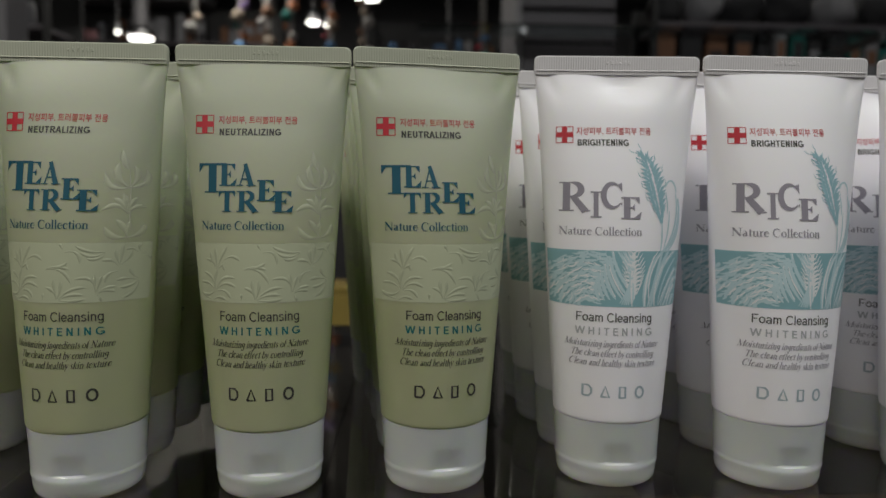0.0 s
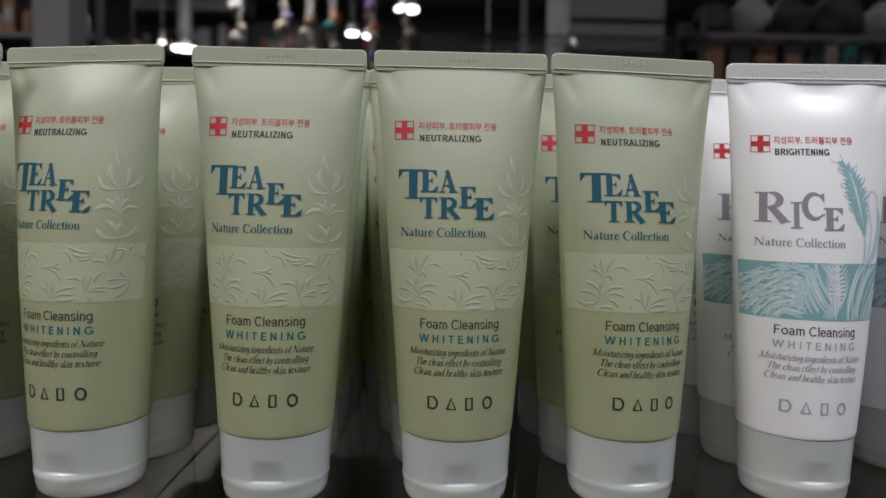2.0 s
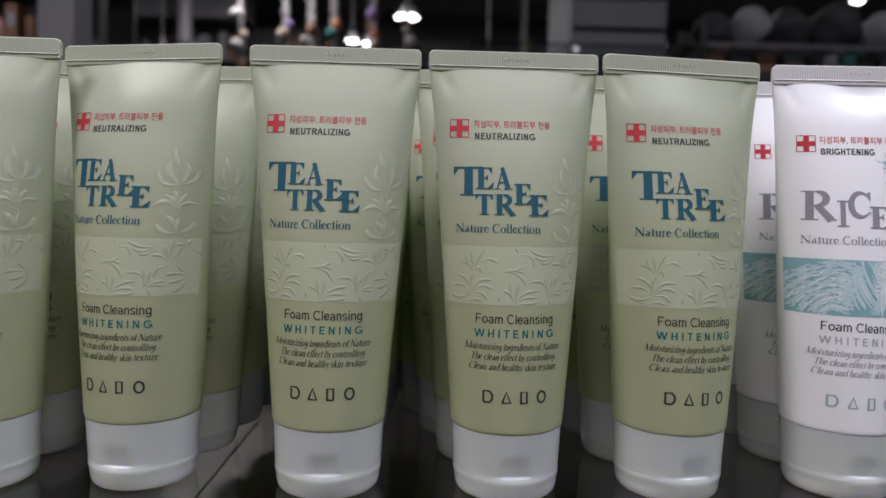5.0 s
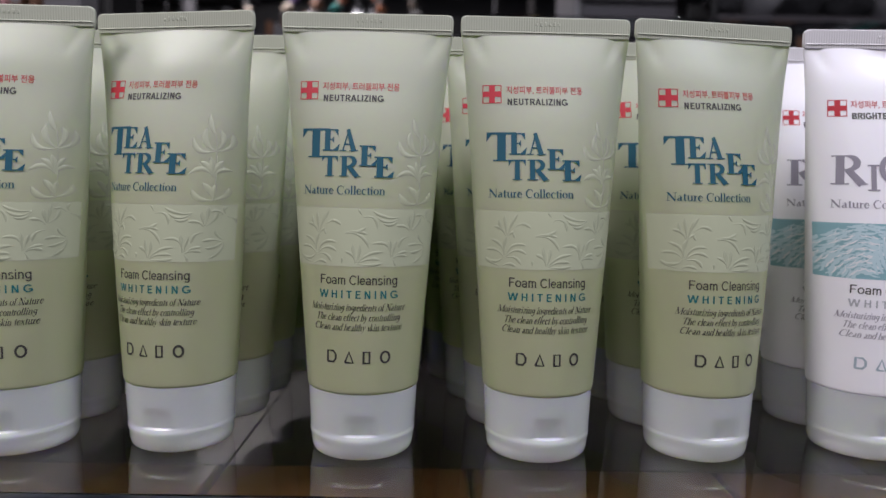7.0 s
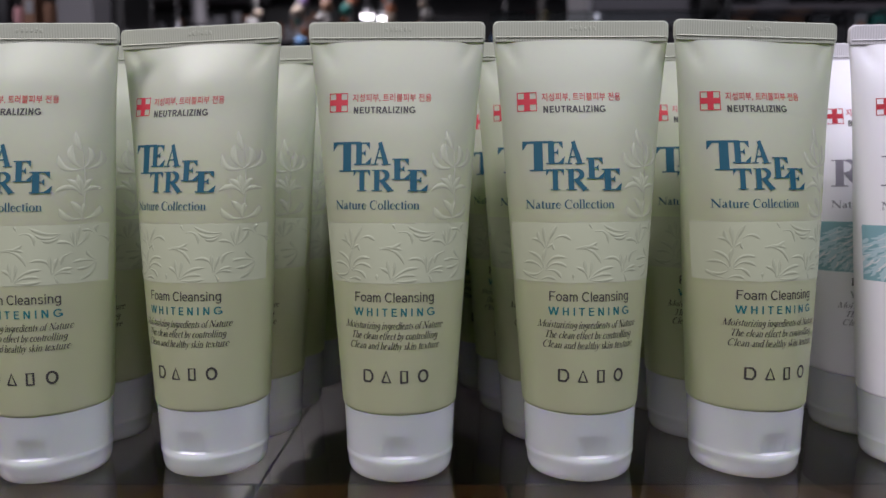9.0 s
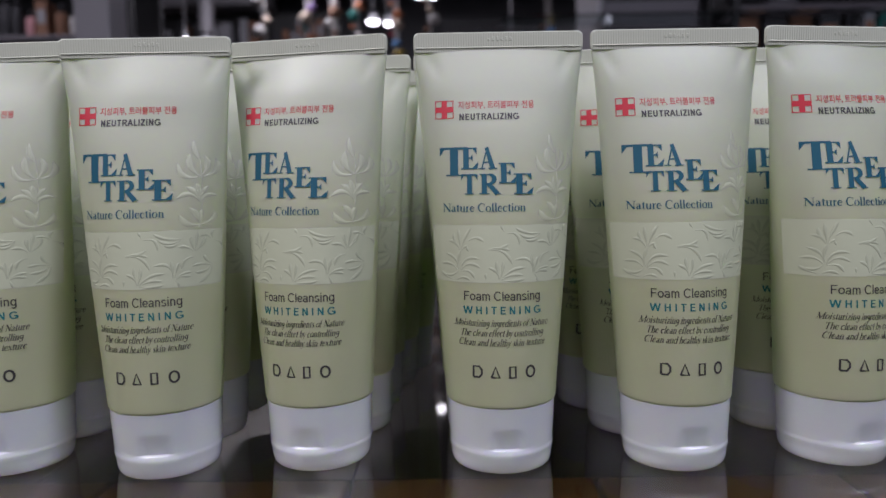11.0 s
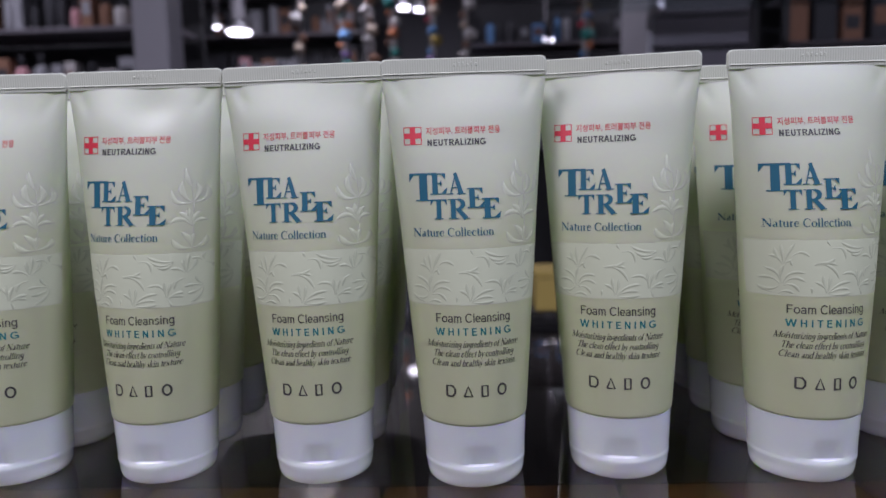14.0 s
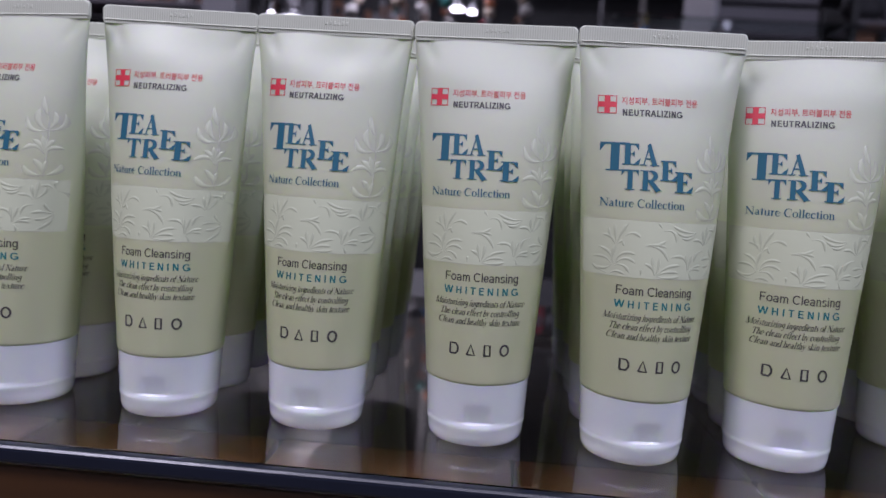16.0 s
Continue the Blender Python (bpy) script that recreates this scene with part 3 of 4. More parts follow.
def leaf_relief(leaves, name, height=0.0004, base=0.0001, blunt=1.0):
    """Embossed leaves: each swells from a flat edge to a rounded ridge."""
    verts, faces = [], []
    for p0, p1, bow, width in leaves:
        pts = curve_points(p0, p1, bow, 8)
        for i, p in enumerate(pts):
            t = i / 7
            w = width * (math.sin(math.pi * min(0.97, t ** blunt * 0.9 + 0.06)) ** 0.8)
            a, b = pts[max(0, i - 1)], pts[min(7, i + 1)]
            dx, dz = b[0] - a[0], b[1] - a[1]
            ln = math.hypot(dx, dz) or 1.0
            nx, nz = -dz / ln, dx / ln
            for u, h in ((0.5, 0.0), (0.22, 0.85), (0.0, 1.0), (-0.22, 0.85), (-0.5, 0.0)):
                verts.append(on_front(p[0] + nx * w * u, p[1] + nz * w * u, base + height * h * min(1.0, w / width * 1.2) - (0.00008 if h == 0 else 0)))
            if i:
                k = len(verts) - 10
                faces += [(k + j, k + j + 1, k + j + 6, k + j + 5) for j in range(4)]
    return mesh_of(name, verts, faces, True)


def brand_marks(x0, x1, z0, z1, name):
    """Four plain hollow shapes in place of a maker's mark."""
    h, w = z1 - z0, (x1 - x0 - 3 * 0.0037) / 4
    pieces, x, th = [], x0, 0.00080
    for k in range(4):
        cx, cz = x + w / 2, z0 + h / 2
        if k == 1:
            pts = [(x, z0), (cx, z1), (x + w, z0), (x, z0 + 0.0001)]
        elif k == 2:
            pts = [(x + 0.0003, z0), (x + 0.0003, z1), (x + w - 0.0006, z1), (x + w - 0.0006, z0), (x, z0)]
        elif k == 3:
            pts = arc(cx, cz, w / 2, h / 2, 0, 2 * math.pi, 22)
        else:
            pts = [(x, z0), (x, z1), (x + w * 0.7, z1), (x + w, z1 - h * 0.3), (x + w, z0 + h * 0.3), (x + w * 0.7, z0), (x, z0)]
        pieces.append(strip_flat(pts, [th] * len(pts)))
        x += w + 0.0037
    return join_pieces(pieces, name)


def red_cross(cx, cz, size, parent):
    h, t, e = size / 2, size * 0.15, size * 0.045
    cuts = [-h, -h + e, -(h - e + t) / 2, -t, 0.0, t, (h - e + t) / 2, h - e, h]
    flat = [(cx + x, cz + z) for z in cuts for x in cuts]
    faces = []
    for r in range(8):
        for c in range(8):
            mx, mz = (cuts[c] + cuts[c + 1]) / 2, (cuts[r] + cuts[r + 1]) / 2
            if r in (0, 7) or c in (0, 7) or abs(mx) < t or abs(mz) < t:
                faces.append((r * 9 + c, r * 9 + c + 1, r * 9 + c + 10, r * 9 + c + 9))
    part("cross_mark", wrap(flat, faces, PROUD, "cross_mark"), RED, parent, "red cross in a square frame")


def korean_line():
    return "\uc9c0\uc131\ud53c\ubd80, \ud2b8\ub7ec\ube14\ud53c\ubd80 \uc804\uc6a9"


def common_print(t, claim, body_ink, heading_ink, fine_ink, mark_ink, dx, dz, up_x=0.0):
    """The print that both kinds of tube share; dx, dz: its shift, up_x: that of its upper lines."""
    flat, fs = text_flat(korean_line(), -0.0166 + dx + up_x, 0.0136 + dx + up_x, 0.1459 + dz, 0.0025, bold=0.006)
    part("red_lettering", wrap(flat, fs), RED, t, "line of small red lettering")
    part("claim_lettering", sans(claim[0], -0.0164 + dx + up_x, claim[1] + dx + up_x, 0.1411 + dz, 0.0026, 0.19, 0.02), BLACK, t, "dark bold capitals")
    part("collection_lettering", small_serif("Nature Collection", -0.0231 + dx + up_x, 0.0092 + dx + up_x, 0.1048 + dz, 0.0033), heading_ink[1], t)
    part("type_lettering", sans("Foam Cleansing", -0.0156 + dx, 0.0146 + dx, 0.0703 + dz, 0.0036, 0.115), BLACK, t)
    part("effect_lettering", sans("WHITENING", -0.0156 + dx, 0.0147 + dx, 0.0650 + dz, 0.0030, 0.15, 0.30), heading_ink[2], t)
    for words, x0, x1, z in (("Moisturizing ingredients of Nature", -0.0192, 0.0174, 0.0602), ("The clean effect by controlling", -0.0170, 0.0154, 0.0563), ("Clean and healthy skin texture", -0.0176, 0.0162, 0.0525)):
        part("small_lettering", small_serif(words, x0 + dx, x1 + dx, z + dz, 0.0027, 0.26, "small_lettering"), fine_ink, t, "line of small slanted lettering")
    part("maker_mark", brand_marks(-0.0119 + dx - up_x * 0.4, 0.0119 + dx - up_x * 0.4, 0.0400 + dz, 0.0443 + dz, "maker_mark"), mark_ink, t, "row of four plain thin marks")


def green_tube():
    t = thing("cosmetic_tube", "pale green plastic cleanser tube standing on its white cap", "tube", "tubes on the shelf")
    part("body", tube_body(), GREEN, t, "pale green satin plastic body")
    part("seal", tube_seal(), GREEN_SEAL, t, "flat crimped pale green end")
    tagged(part("stamped_code", stamp_bars(), GREEN_SEAL, t), kind="stuff")
    part("cap", cap_mesh(0.0224, 0.0210), CAP, t, "white flip cap with a thumb hollow")
    part("band", patch(-0.985, 0.985, 0.0772, 0.0996, 0.00006, "band"), CREAM, t, "pearly cream printed band")
    leaves = []

    def spray(x, z, *blades):
        """Narrow leaves from one root: angle, length and bow of each."""
        for angle, ln, bow in blades:
            a = math.radians(angle)
            q = (x + ln * math.cos(a), min(0.0993, max(0.0775, z + ln * math.sin(a))))
            leaves.append(((x + 0.0006 * math.cos(a), min(0.0993, max(0.0775, z + 0.0006 * math.sin(a)))), q, bow, 0.0016 if ln > 0.005 else 0.0012))

    spray(-0.0163, 0.0895, (112, 0.0075, 0.10), (96, 0.0085, 0.0), (66, 0.0098, 0.06), (38, 0.0035, 0.1), (140, 0.0062, -0.2))
    spray(-0.0140, 0.0933, (-2, 0.0066, 0.26), (-80, 0.0040, -0.1))
    spray(-0.0170, 0.0818, (30, 0.0092, 0.28), (8, 0.0082, 0.28), (-26, 0.0066, 0.25), (128, 0.0085, -0.2), (160, 0.0072, -0.2), (84, 0.0080, 0.1), (196, 0.0060, 0.2))
    spray(-0.0185, 0.0780, (2, 0.0056, 0.22), (150, 0.0062, 0.1))
    spray(-0.0062, 0.0901, (15, 0.0088, -0.12), (-3, 0.0090, 0.10), (-31, 0.0114, 0.22))
    spray(-0.0013, 0.0782, (132, 0.0064, -0.2), (100, 0.0078, 0.05), (80, 0.0074, -0.05), (25, 0.0110, 0.14), (11, 0.0092, 0.12), (2, 0.0096, -0.05))
    spray(-0.0068, 0.0777, (90, 0.0030, 0.0))
    spray(0.0122, 0.0806, (144, 0.0092, -0.34), (97, 0.0072, 0.05), (76, 0.0068, 0.05), (22, 0.0062, 0.12), (4, 0.0056, 0.16), (-68, 0.0034, 0.1))
    spray(0.0154, 0.0961, (167, 0.0108, 0.10), (180, 0.0088, 0.20), (199, 0.0070, 0.22))
    spray(0.0008, 0.0966, (-40, 0.0074, 0.34), (118, 0.0032, 0.0))
    spray(0.0193, 0.0907, (159, 0.0060, -0.20), (100, 0.0062, 0.05), (82, 0.0082, 0.0), (60, 0.0070, -0.1))
    spray(0.0190, 0.0892, (228, 0.0064, -0.24))
    spray(0.0246, 0.0850, (178, 0.0064, -0.12), (204, 0.0060, 0.15), (236, 0.0080, 0.12), (120, 0.0050, 0.1))
    spray(0.0250, 0.0955, (160, 0.0042, -0.25), (80, 0.0036, 0.2), (-60, 0.0050, 0.2))
    tagged(part("embossed_leaves", leaf_relief(leaves, "embossed_leaves", 0.00012, 0.00009, 2.1), LEAF_TONE, t, "embossed leaf sprigs"), kind="stuff")
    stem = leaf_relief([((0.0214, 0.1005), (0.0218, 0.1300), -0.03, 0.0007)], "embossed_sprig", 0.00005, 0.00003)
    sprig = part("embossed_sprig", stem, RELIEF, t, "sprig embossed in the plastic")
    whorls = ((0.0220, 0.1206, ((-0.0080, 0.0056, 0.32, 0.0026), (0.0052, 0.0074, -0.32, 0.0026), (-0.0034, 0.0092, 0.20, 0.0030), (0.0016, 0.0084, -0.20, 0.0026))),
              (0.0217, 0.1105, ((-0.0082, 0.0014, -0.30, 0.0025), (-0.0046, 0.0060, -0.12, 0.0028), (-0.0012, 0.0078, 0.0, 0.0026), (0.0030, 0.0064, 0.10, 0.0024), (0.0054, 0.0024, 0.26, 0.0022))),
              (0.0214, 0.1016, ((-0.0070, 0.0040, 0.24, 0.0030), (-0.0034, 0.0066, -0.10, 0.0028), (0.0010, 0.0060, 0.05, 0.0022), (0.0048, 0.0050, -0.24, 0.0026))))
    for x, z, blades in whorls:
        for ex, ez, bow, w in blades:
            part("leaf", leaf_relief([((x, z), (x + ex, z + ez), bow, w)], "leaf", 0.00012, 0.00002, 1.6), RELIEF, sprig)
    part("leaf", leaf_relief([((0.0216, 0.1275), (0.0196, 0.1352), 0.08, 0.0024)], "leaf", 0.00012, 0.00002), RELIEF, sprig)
    red_cross(-0.0221, 0.1455, 0.0073, t)
    part("title_lettering", capitals([("T", -0.0241, -0.0130, 0.1190, 0.1303), ("E", -0.0157, -0.0089, 0.1215, 0.1300), ("A", -0.0090, -0.0018, 0.1215, 0.1300), ("T", -0.0158, -0.0094, 0.1117, 0.1196), ("R", -0.0088, -0.0006, 0.1117, 0.1196),
                                      ("E", -0.0011, 0.0058, 0.1158, 0.1238), ("E", 0.0047, 0.0124, 0.1115, 0.1196)], "title_lettering"), BLUE, t, "large petrol blue serif capitals")
    common_print(t, ("NEUTRALIZING", 0.0075), BLACK, (BLUE, BLUE, TEAL_INK), BLACK, BLACK, 0.0, 0.0)
    return t


def white_tube():
    t = thing("cosmetic_tube", "white plastic cleanser tube with aqua grain print, on its cap", "tube", "tubes on the shelf")
    part("body", tube_body(), WHITE, t, "white satin plastic body")
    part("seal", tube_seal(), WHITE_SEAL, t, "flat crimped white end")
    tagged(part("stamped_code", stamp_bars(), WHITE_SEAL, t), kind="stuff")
    part("cap", cap_mesh(0.0224, 0.0210), CAP, t, "white flip cap with a thumb hollow")
    z0, z1 = 0.0745, 0.0968
    part("band", patch(-0.985, 0.985, z0, z1, 0.00006, "band"), AQUA, t, "aqua printed band")
    random.seed(9)
    strokes = []

    def stroke(p0, p1, bow, w):
        pts = curve_points(p0, p1, bow, 7)
        flat, fs = strip_flat([(x, min(z1 - 0.0002, max(z0 + 0.0002, z))) for x, z in pts], [w * (0.25 + math.sin(math.pi * (i + 0.5) / 7)) for i in range(7)])
        strokes.append((flat, fs))

    def brush(x, z, angle, ln, w, bow=0.1):
        a = math.radians(angle)
        stroke((x, z), (x + ln * math.cos(a), z + ln * math.sin(a)), bow, w)

    def laid(name, mat, off, label):
        part(name, join_pieces(strokes, name, off, 0.0000003), mat, t, label)
        strokes.clear()

    # a drooping head of grain: short brush strokes along wide arcs
    for k in range(13):
        r = 0.0040 + 0.0014 * k
        for i in range(9 + k):
            a = math.radians(172 - 108 * (i + random.random()) / (9 + k))
            brush(-0.0128 + r * math.cos(a), z0 - 0.0015 + r * 1.12 * math.sin(a), math.degrees(a) - 90 + random.uniform(-22, 14), random.uniform(0.0022, 0.0050), random.uniform(0.0005, 0.0010), random.uniform(-0.2, -0.05))
    for i in range(7):
        brush(-0.0035 - 0.0010 * i, z1 - 0.0020 * i, -62 - 3 * i, 0.0200 - 0.0020 * i, 0.0011, -0.08)
        brush(-0.0012 + 0.0010 * i, z1, -74 - 5 * i, 0.0215, random.uniform(0.0005, 0.0012), 0.10)
    for i in range(12):
        brush(0.0095 + 0.0015 * i, z0, 74 - 3.2 * i + random.uniform(-6, 6), 0.0240, random.uniform(0.0005, 0.0018), random.uniform(-0.02, 0.14))
    laid("stalk_print", PALE_AQUA, 0.00010, "pale aqua stalks printed on the band")
    for k in range(7):
        r = 0.0050 + 0.0024 * k
        for i in range(6 + k):
            a = math.radians(166 - 100 * (i + random.random()) / (6 + k))
            brush(-0.0126 + r * math.cos(a), z0 - 0.0013 + r * 1.12 * math.sin(a), math.degrees(a) - 90 + random.uniform(-22, 12), random.uniform(0.0018, 0.0040), random.uniform(0.0003, 0.0006), random.uniform(-0.2, -0.05))
    for i in range(4):
        brush(-0.0030 - 0.0016 * i, z1 - 0.0026 * i, -66 - 3 * i, 0.0190 - 0.0026 * i, 0.0006, -0.08)
    for i in range(11):
        z = z0 + 0.0030 + 0.0016 * i
        w = 0.0034 * math.sin(math.pi * (i + 2) / 13)
        for k in (-1, 1):
            stroke((0.0052, z), (0.0052 + k * w, z + 0.0030), k * 0.22, random.uniform(0.0006, 0.0012))
            stroke((0.0052 + k * w * 0.8, z + 0.002), (0.0052 + k * (w + 0.0014), z + 0.0056), k * 0.05, 0.0003)
    stroke((0.0046, z0), (0.0052, z1 - 0.002), 0.03, 0.0007)
    for i in range(9):
        brush(0.0100 + 0.0020 * i, z0, 72 - 3.5 * i + random.uniform(-8, 8), 0.0240, random.uniform(0.0003, 0.0009), random.uniform(0.0, 0.14))
    laid("grain_print", PRINT_WHITE, 0.00013, "white rice stalks printed on the band")
    # the ear above the band: two ranks of brushed grains down a bent axis, with bristles
    axis = lambda u: (0.0092 + 0.0082 * u ** 0.6, 0.1352 - 0.0290 * u)
    for i in range(17):
        u = i / 17
        (x, z), (x2, z2) = axis(u), axis(u + 0.06)
        ln = math.hypot(x2 - x, z2 - z)
        tx, tz = (x - x2) / ln, (z - z2) / ln
        wide = 0.0004 + 0.0037 * math.sin(math.pi * min(0.94, 0.08 + 0.92 * u)) ** 0.9
        for k in (-1.0, -0.45, 0.35, 1.0):
            gx, gz = x + k * wide * 0.45 * -tz, z + k * wide * 0.45 * tx
            hx, hz = gx + tx * 0.0030 - k * wide * 0.75 * tz + random.uniform(-0.0003, 0.0003), gz + tz * 0.0030 + k * wide * 0.75 * tx + random.uniform(-0.0004, 0.0004)
            strokes.append(strip_flat(curve_points((gx, gz), (hx, hz), -k * 0.15, 6), [(0.0003 + 0.26 * wide) * v * random.uniform(0.7, 1.1) for v in (0.3, 0.9, 1.1, 0.9, 0.5, 0.1)]))
            if i % 3 == 0 and abs(k) == 1.0:
                strokes.append(strip_flat(curve_points((hx, hz), (hx + tx * 0.0024 - k * 0.0006 * tz, hz + tz * 0.0024 + k * 0.0006 * tx), 0.1, 4), [0.0003, 0.0003, 0.0002, 0.0001]))
    for p, q, bow, w in (((0.0072, 0.1352), (0.0108, 0.1338), 0.1, 0.0005), ((0.0082, 0.1362), (0.0112, 0.1334), 0.1, 0.0005), ((0.0064, 0.1344), (0.0106, 0.1336), -0.1, 0.0004)):
        strokes.append(strip_flat(curve_points(p, q, bow), [w] * 7))
    part("ear_print", join_pieces(strokes, "ear_print", 0.00011, 0.0000005), EAR_AQUA, t, "pale aqua printed ear of grain")
    strokes = []
    for pts, w in ((curve_points((0.0172, 0.1080), (0.0166, 0.0966), 0.03), 0.0007), (curve_points((0.0180, 0.0966), (0.0236, 0.1200), -0.12), 0.0009), (arc(0.0212, 0.1205, 0.0026, 0.0048, 0.0, 2.7, 7), 0.0008),
                   (curve_points((0.0186, 0.0966), (0.0248, 0.1180), -0.14), 0.0014), (curve_points((0.0200, 0.0966), (0.0256, 0.1110), -0.10), 0.0011), (curve_points((0.0176, 0.0966), (0.0206, 0.1130), -0.05), 0.0006), (curve_points((0.0190, 0.1195), (0.0196, 0.1120), 0.05), 0.0006)):
        strokes.append(strip_flat(pts, [w * (0.4 + 0.6 * math.sin(math.pi * (i + 0.5) / len(pts))) for i in range(len(pts))]))
    part("blade_print", join_pieces(strokes, "blade_print", 0.00012, 0.000001), PALE_AQUA, t, "pale aqua printed blades")
    red_cross(-0.0219, 0.1438, 0.0069, t)
    part("title_lettering", capitals([("R", -0.0238, -0.0122, 0.1124, 0.1243), ("I", -0.0118, -0.0076, 0.1100, 0.1205), ("C", -0.0076, 0.0012, 0.1138, 0.1241), ("E", 0.0002, 0.0084, 0.1096, 0.1184)], "title_lettering"), GREY_INK, t, "large mauve-grey serif capitals")
    common_print(t, ("BRIGHTENING", 0.0043), BLACK, (GREY_INK, GREY_INK, SILVER), GREY_INK, BLUE_GREY, -0.0014, -0.0019, 0.0008)
    return t


# ---- the room ----
def room():
    x0, x1, y0, y1, z0, z1 = -4.2, 4.2, -2.2, 6.2, -0.95, 1.80
    part_of = lambda name, bm, mat, label: tagged(part(name, bm, mat, None), label, "structure", kind="structure")
    part_of("floor", box(x0, x1, y0, y1, z0 - 0.1, z0), FLOOR, "grey tiled shop floor")
    part_of("ceiling", box(x0, x1, y0, y1, z1, z1 + 0.1), CEIL, "plain grey shop ceiling")
    part_of("wall_north", box(x0, x1, y1, y1 + 0.1, z0, z1), WALL, "dark grey back wall of the shop")
    part_of("wall_south", box(x0, x1, y0 - 0.1, y0, z0, z1), WALL, "plain grey shop wall")
    part_of("wall_west", box(x0 - 0.1, x0, y0, y1, z0, z1), WALL, "plain grey shop wall")
    part_of("wall_east", box(x1, x1 + 0.1, y0, y1, z0, z1), WALL, "plain grey shop wall")


room()

SX0, SX1, SY0, SY1 = -1.15, 0.75, 0.2330, 0.640


def display_counter():
    """The glass shelf with its navy front trim, on a wooden counter."""
    c = thing("display_counter", "brown wooden display counter under a grey glass shelf", "counter")
    part("carcass", box(SX0 + 0.005, SX1 - 0.005, SY0 + 0.02, SY1 + 0.05, -0.95, -0.051, 0.004), DARK, c)
    for i in range(16):
        x = SX0 + 0.005 + i * 0.1180
        part("plank", box(x + 0.0012, x + 0.1168, SY0 + 0.012, 0.330, -0.048, -0.030, 0.002), HONEY, c)
    for i in range(12):
        for j in range(2):
            x = SX0 + 0.005 + i * 0.1573
            part("tile", box(x + 0.0004, x + 0.1569, 0.334 + j * 0.17, 0.5032 + j * 0.17, -0.050, -0.032, 0.0005), STONE, c)
    part("front_panel", box(SX0, SX1, SY0 + 0.001, SY0 + 0.0115, -0.95, -0.0085, 0.001), WOOD, c, "brown wooden front panel")
    for x0, x1 in ((SX0 - 0.018, SX0 + 0.004), (SX1 - 0.004, SX1 + 0.018)):
        part("side_panel", box(x0, x1, SY0 + 0.013, SY1 + 0.05, -0.95, -0.0062, 0.001), WOOD, c)
    s = thing("glass_shelf", "grey glass shelf with a navy front trim, carrying rows of tubes", "shelf")
    pane = part("pane", box(SX0, SX1, SY0 + 0.004, SY1, -0.006, 0.0, 0.0006), GLASS, s, "clear grey glass pane")
    pane.visible_shadow = False
    part("front_trim", box(SX0, SX1, SY0 - 0.002, SY0 + 0.0038, -0.0068, 0.0004, 0.002, 3), TRIM, s, "dark navy front trim")


display_counter()

# ---- the tubes: place, turn and lean of each one in the front row ----
# and which squeeze it shows
GREEN_ROW = [(0.0107, 0.2935, 9.0, 0.0, 0.2, 1), (-0.0576, 0.2898, 2.4, -0.3, -0.2, 0), (-0.1307, 0.2895, 0.1, 0.15, -0.1, 0), (-0.2081, 0.2949, -9.8, -0.3, 0.3, 2), (-0.2719, 0.2882, 3.7, -0.5, 0.4, 2),
             (-0.3390, 0.2931, 0.8, -0.9, 0.4, 1), (-0.4115, 0.2952, -1.1, 0.2, 0.5, 3), (-0.4798, 0.2937, 2.0, 0.1, 0.2, 1), (-0.5491, 0.2917, -9.0, -0.2, 0.4, 0), (-0.6190, 0.2930, 1.0, 0.0, 0.0, 3)]
WHITE_ROW = [(0.0848, 0.2973, -4.3, 0.3, -0.6, 1), (0.1539, 0.2925, -1.7, 0.5, -0.4, 0), (0.2310, 0.2933, -4.9, 0.0, 0.0, 0), (0.3020, 0.2930, 2.0, 0.0, 0.0, 1)]
BACK_SHIFT_GREEN = [-0.006, -0.009, 0.0, 0.005, 0.0, 0.0, 0.0, 0.0, 0.0, 0.0]
BACK_SHIFT_WHITE = [-0.002, 0.0, -0.003, 0.0]
# squeezes: place across and up, reach across and up, depth
GREEN_SQUEEZES = ([(0.1, 0.152, 0.8, 0.010, 0.0008)], [(0.45, 0.158, 0.5, 0.012, 0.0014), (-0.5, 0.140, 0.5, 0.020, 0.0005)], [(-0.55, 0.156, 0.35, 0.013, 0.0013), (0.5, 0.145, 0.5, 0.018, 0.0006)], [(0.15, 0.159, 0.38, 0.010, 0.0018), (0.3, 0.125, 0.6, 0.02, 0.0005)])
WHITE_SQUEEZES = ([(-0.1, 0.154, 0.8, 0.010, 0.0007), (0.9, 0.160, 0.3, 0.020, 0.0010)], [(0.08, 0.1665, 0.34, 0.007, 0.0020), (0.8, 0.150, 0.25, 0.020, 0.0012)])
dice = random.Random(5)
for make, squeezes, front_row, shifts, deep in ((green_tube, GREEN_SQUEEZES, GREEN_ROW, BACK_SHIFT_GREEN, 5), (white_tube, WHITE_SQUEEZES, WHITE_ROW, BACK_SHIFT_WHITE, 4)):
    made = {}
    for (x, y, turn, lean, nod, kind_of), shift in zip(front_row, shifts):
        for k in range(deep):
            if k:
                m = pose(x + shift * k + dice.uniform(-0.002, 0.002), y + 0.0392 * k + 0.0025, 0.0002, 0, 0, dice.uniform(-6, 6))
            else:
                m = pose(x, y, 0.0002, nod, lean, turn)
            form = (kind_of + k) % len(squeezes)
            if form not in made:
                DENTS[:] = squeezes[form]
                made[form] = make()
                made[form].matrix_basis = m
            else:
                copy_thing(made[form], m)

# ---- the shop behind ----
pillar = thing("pillar", "light grey laminate-clad shop pillar", "pillar")
part("shaft", box(-1.25, -1.145, 2.10, 2.22, -0.95, 1.80, 0.006), PILLAR, pillar)

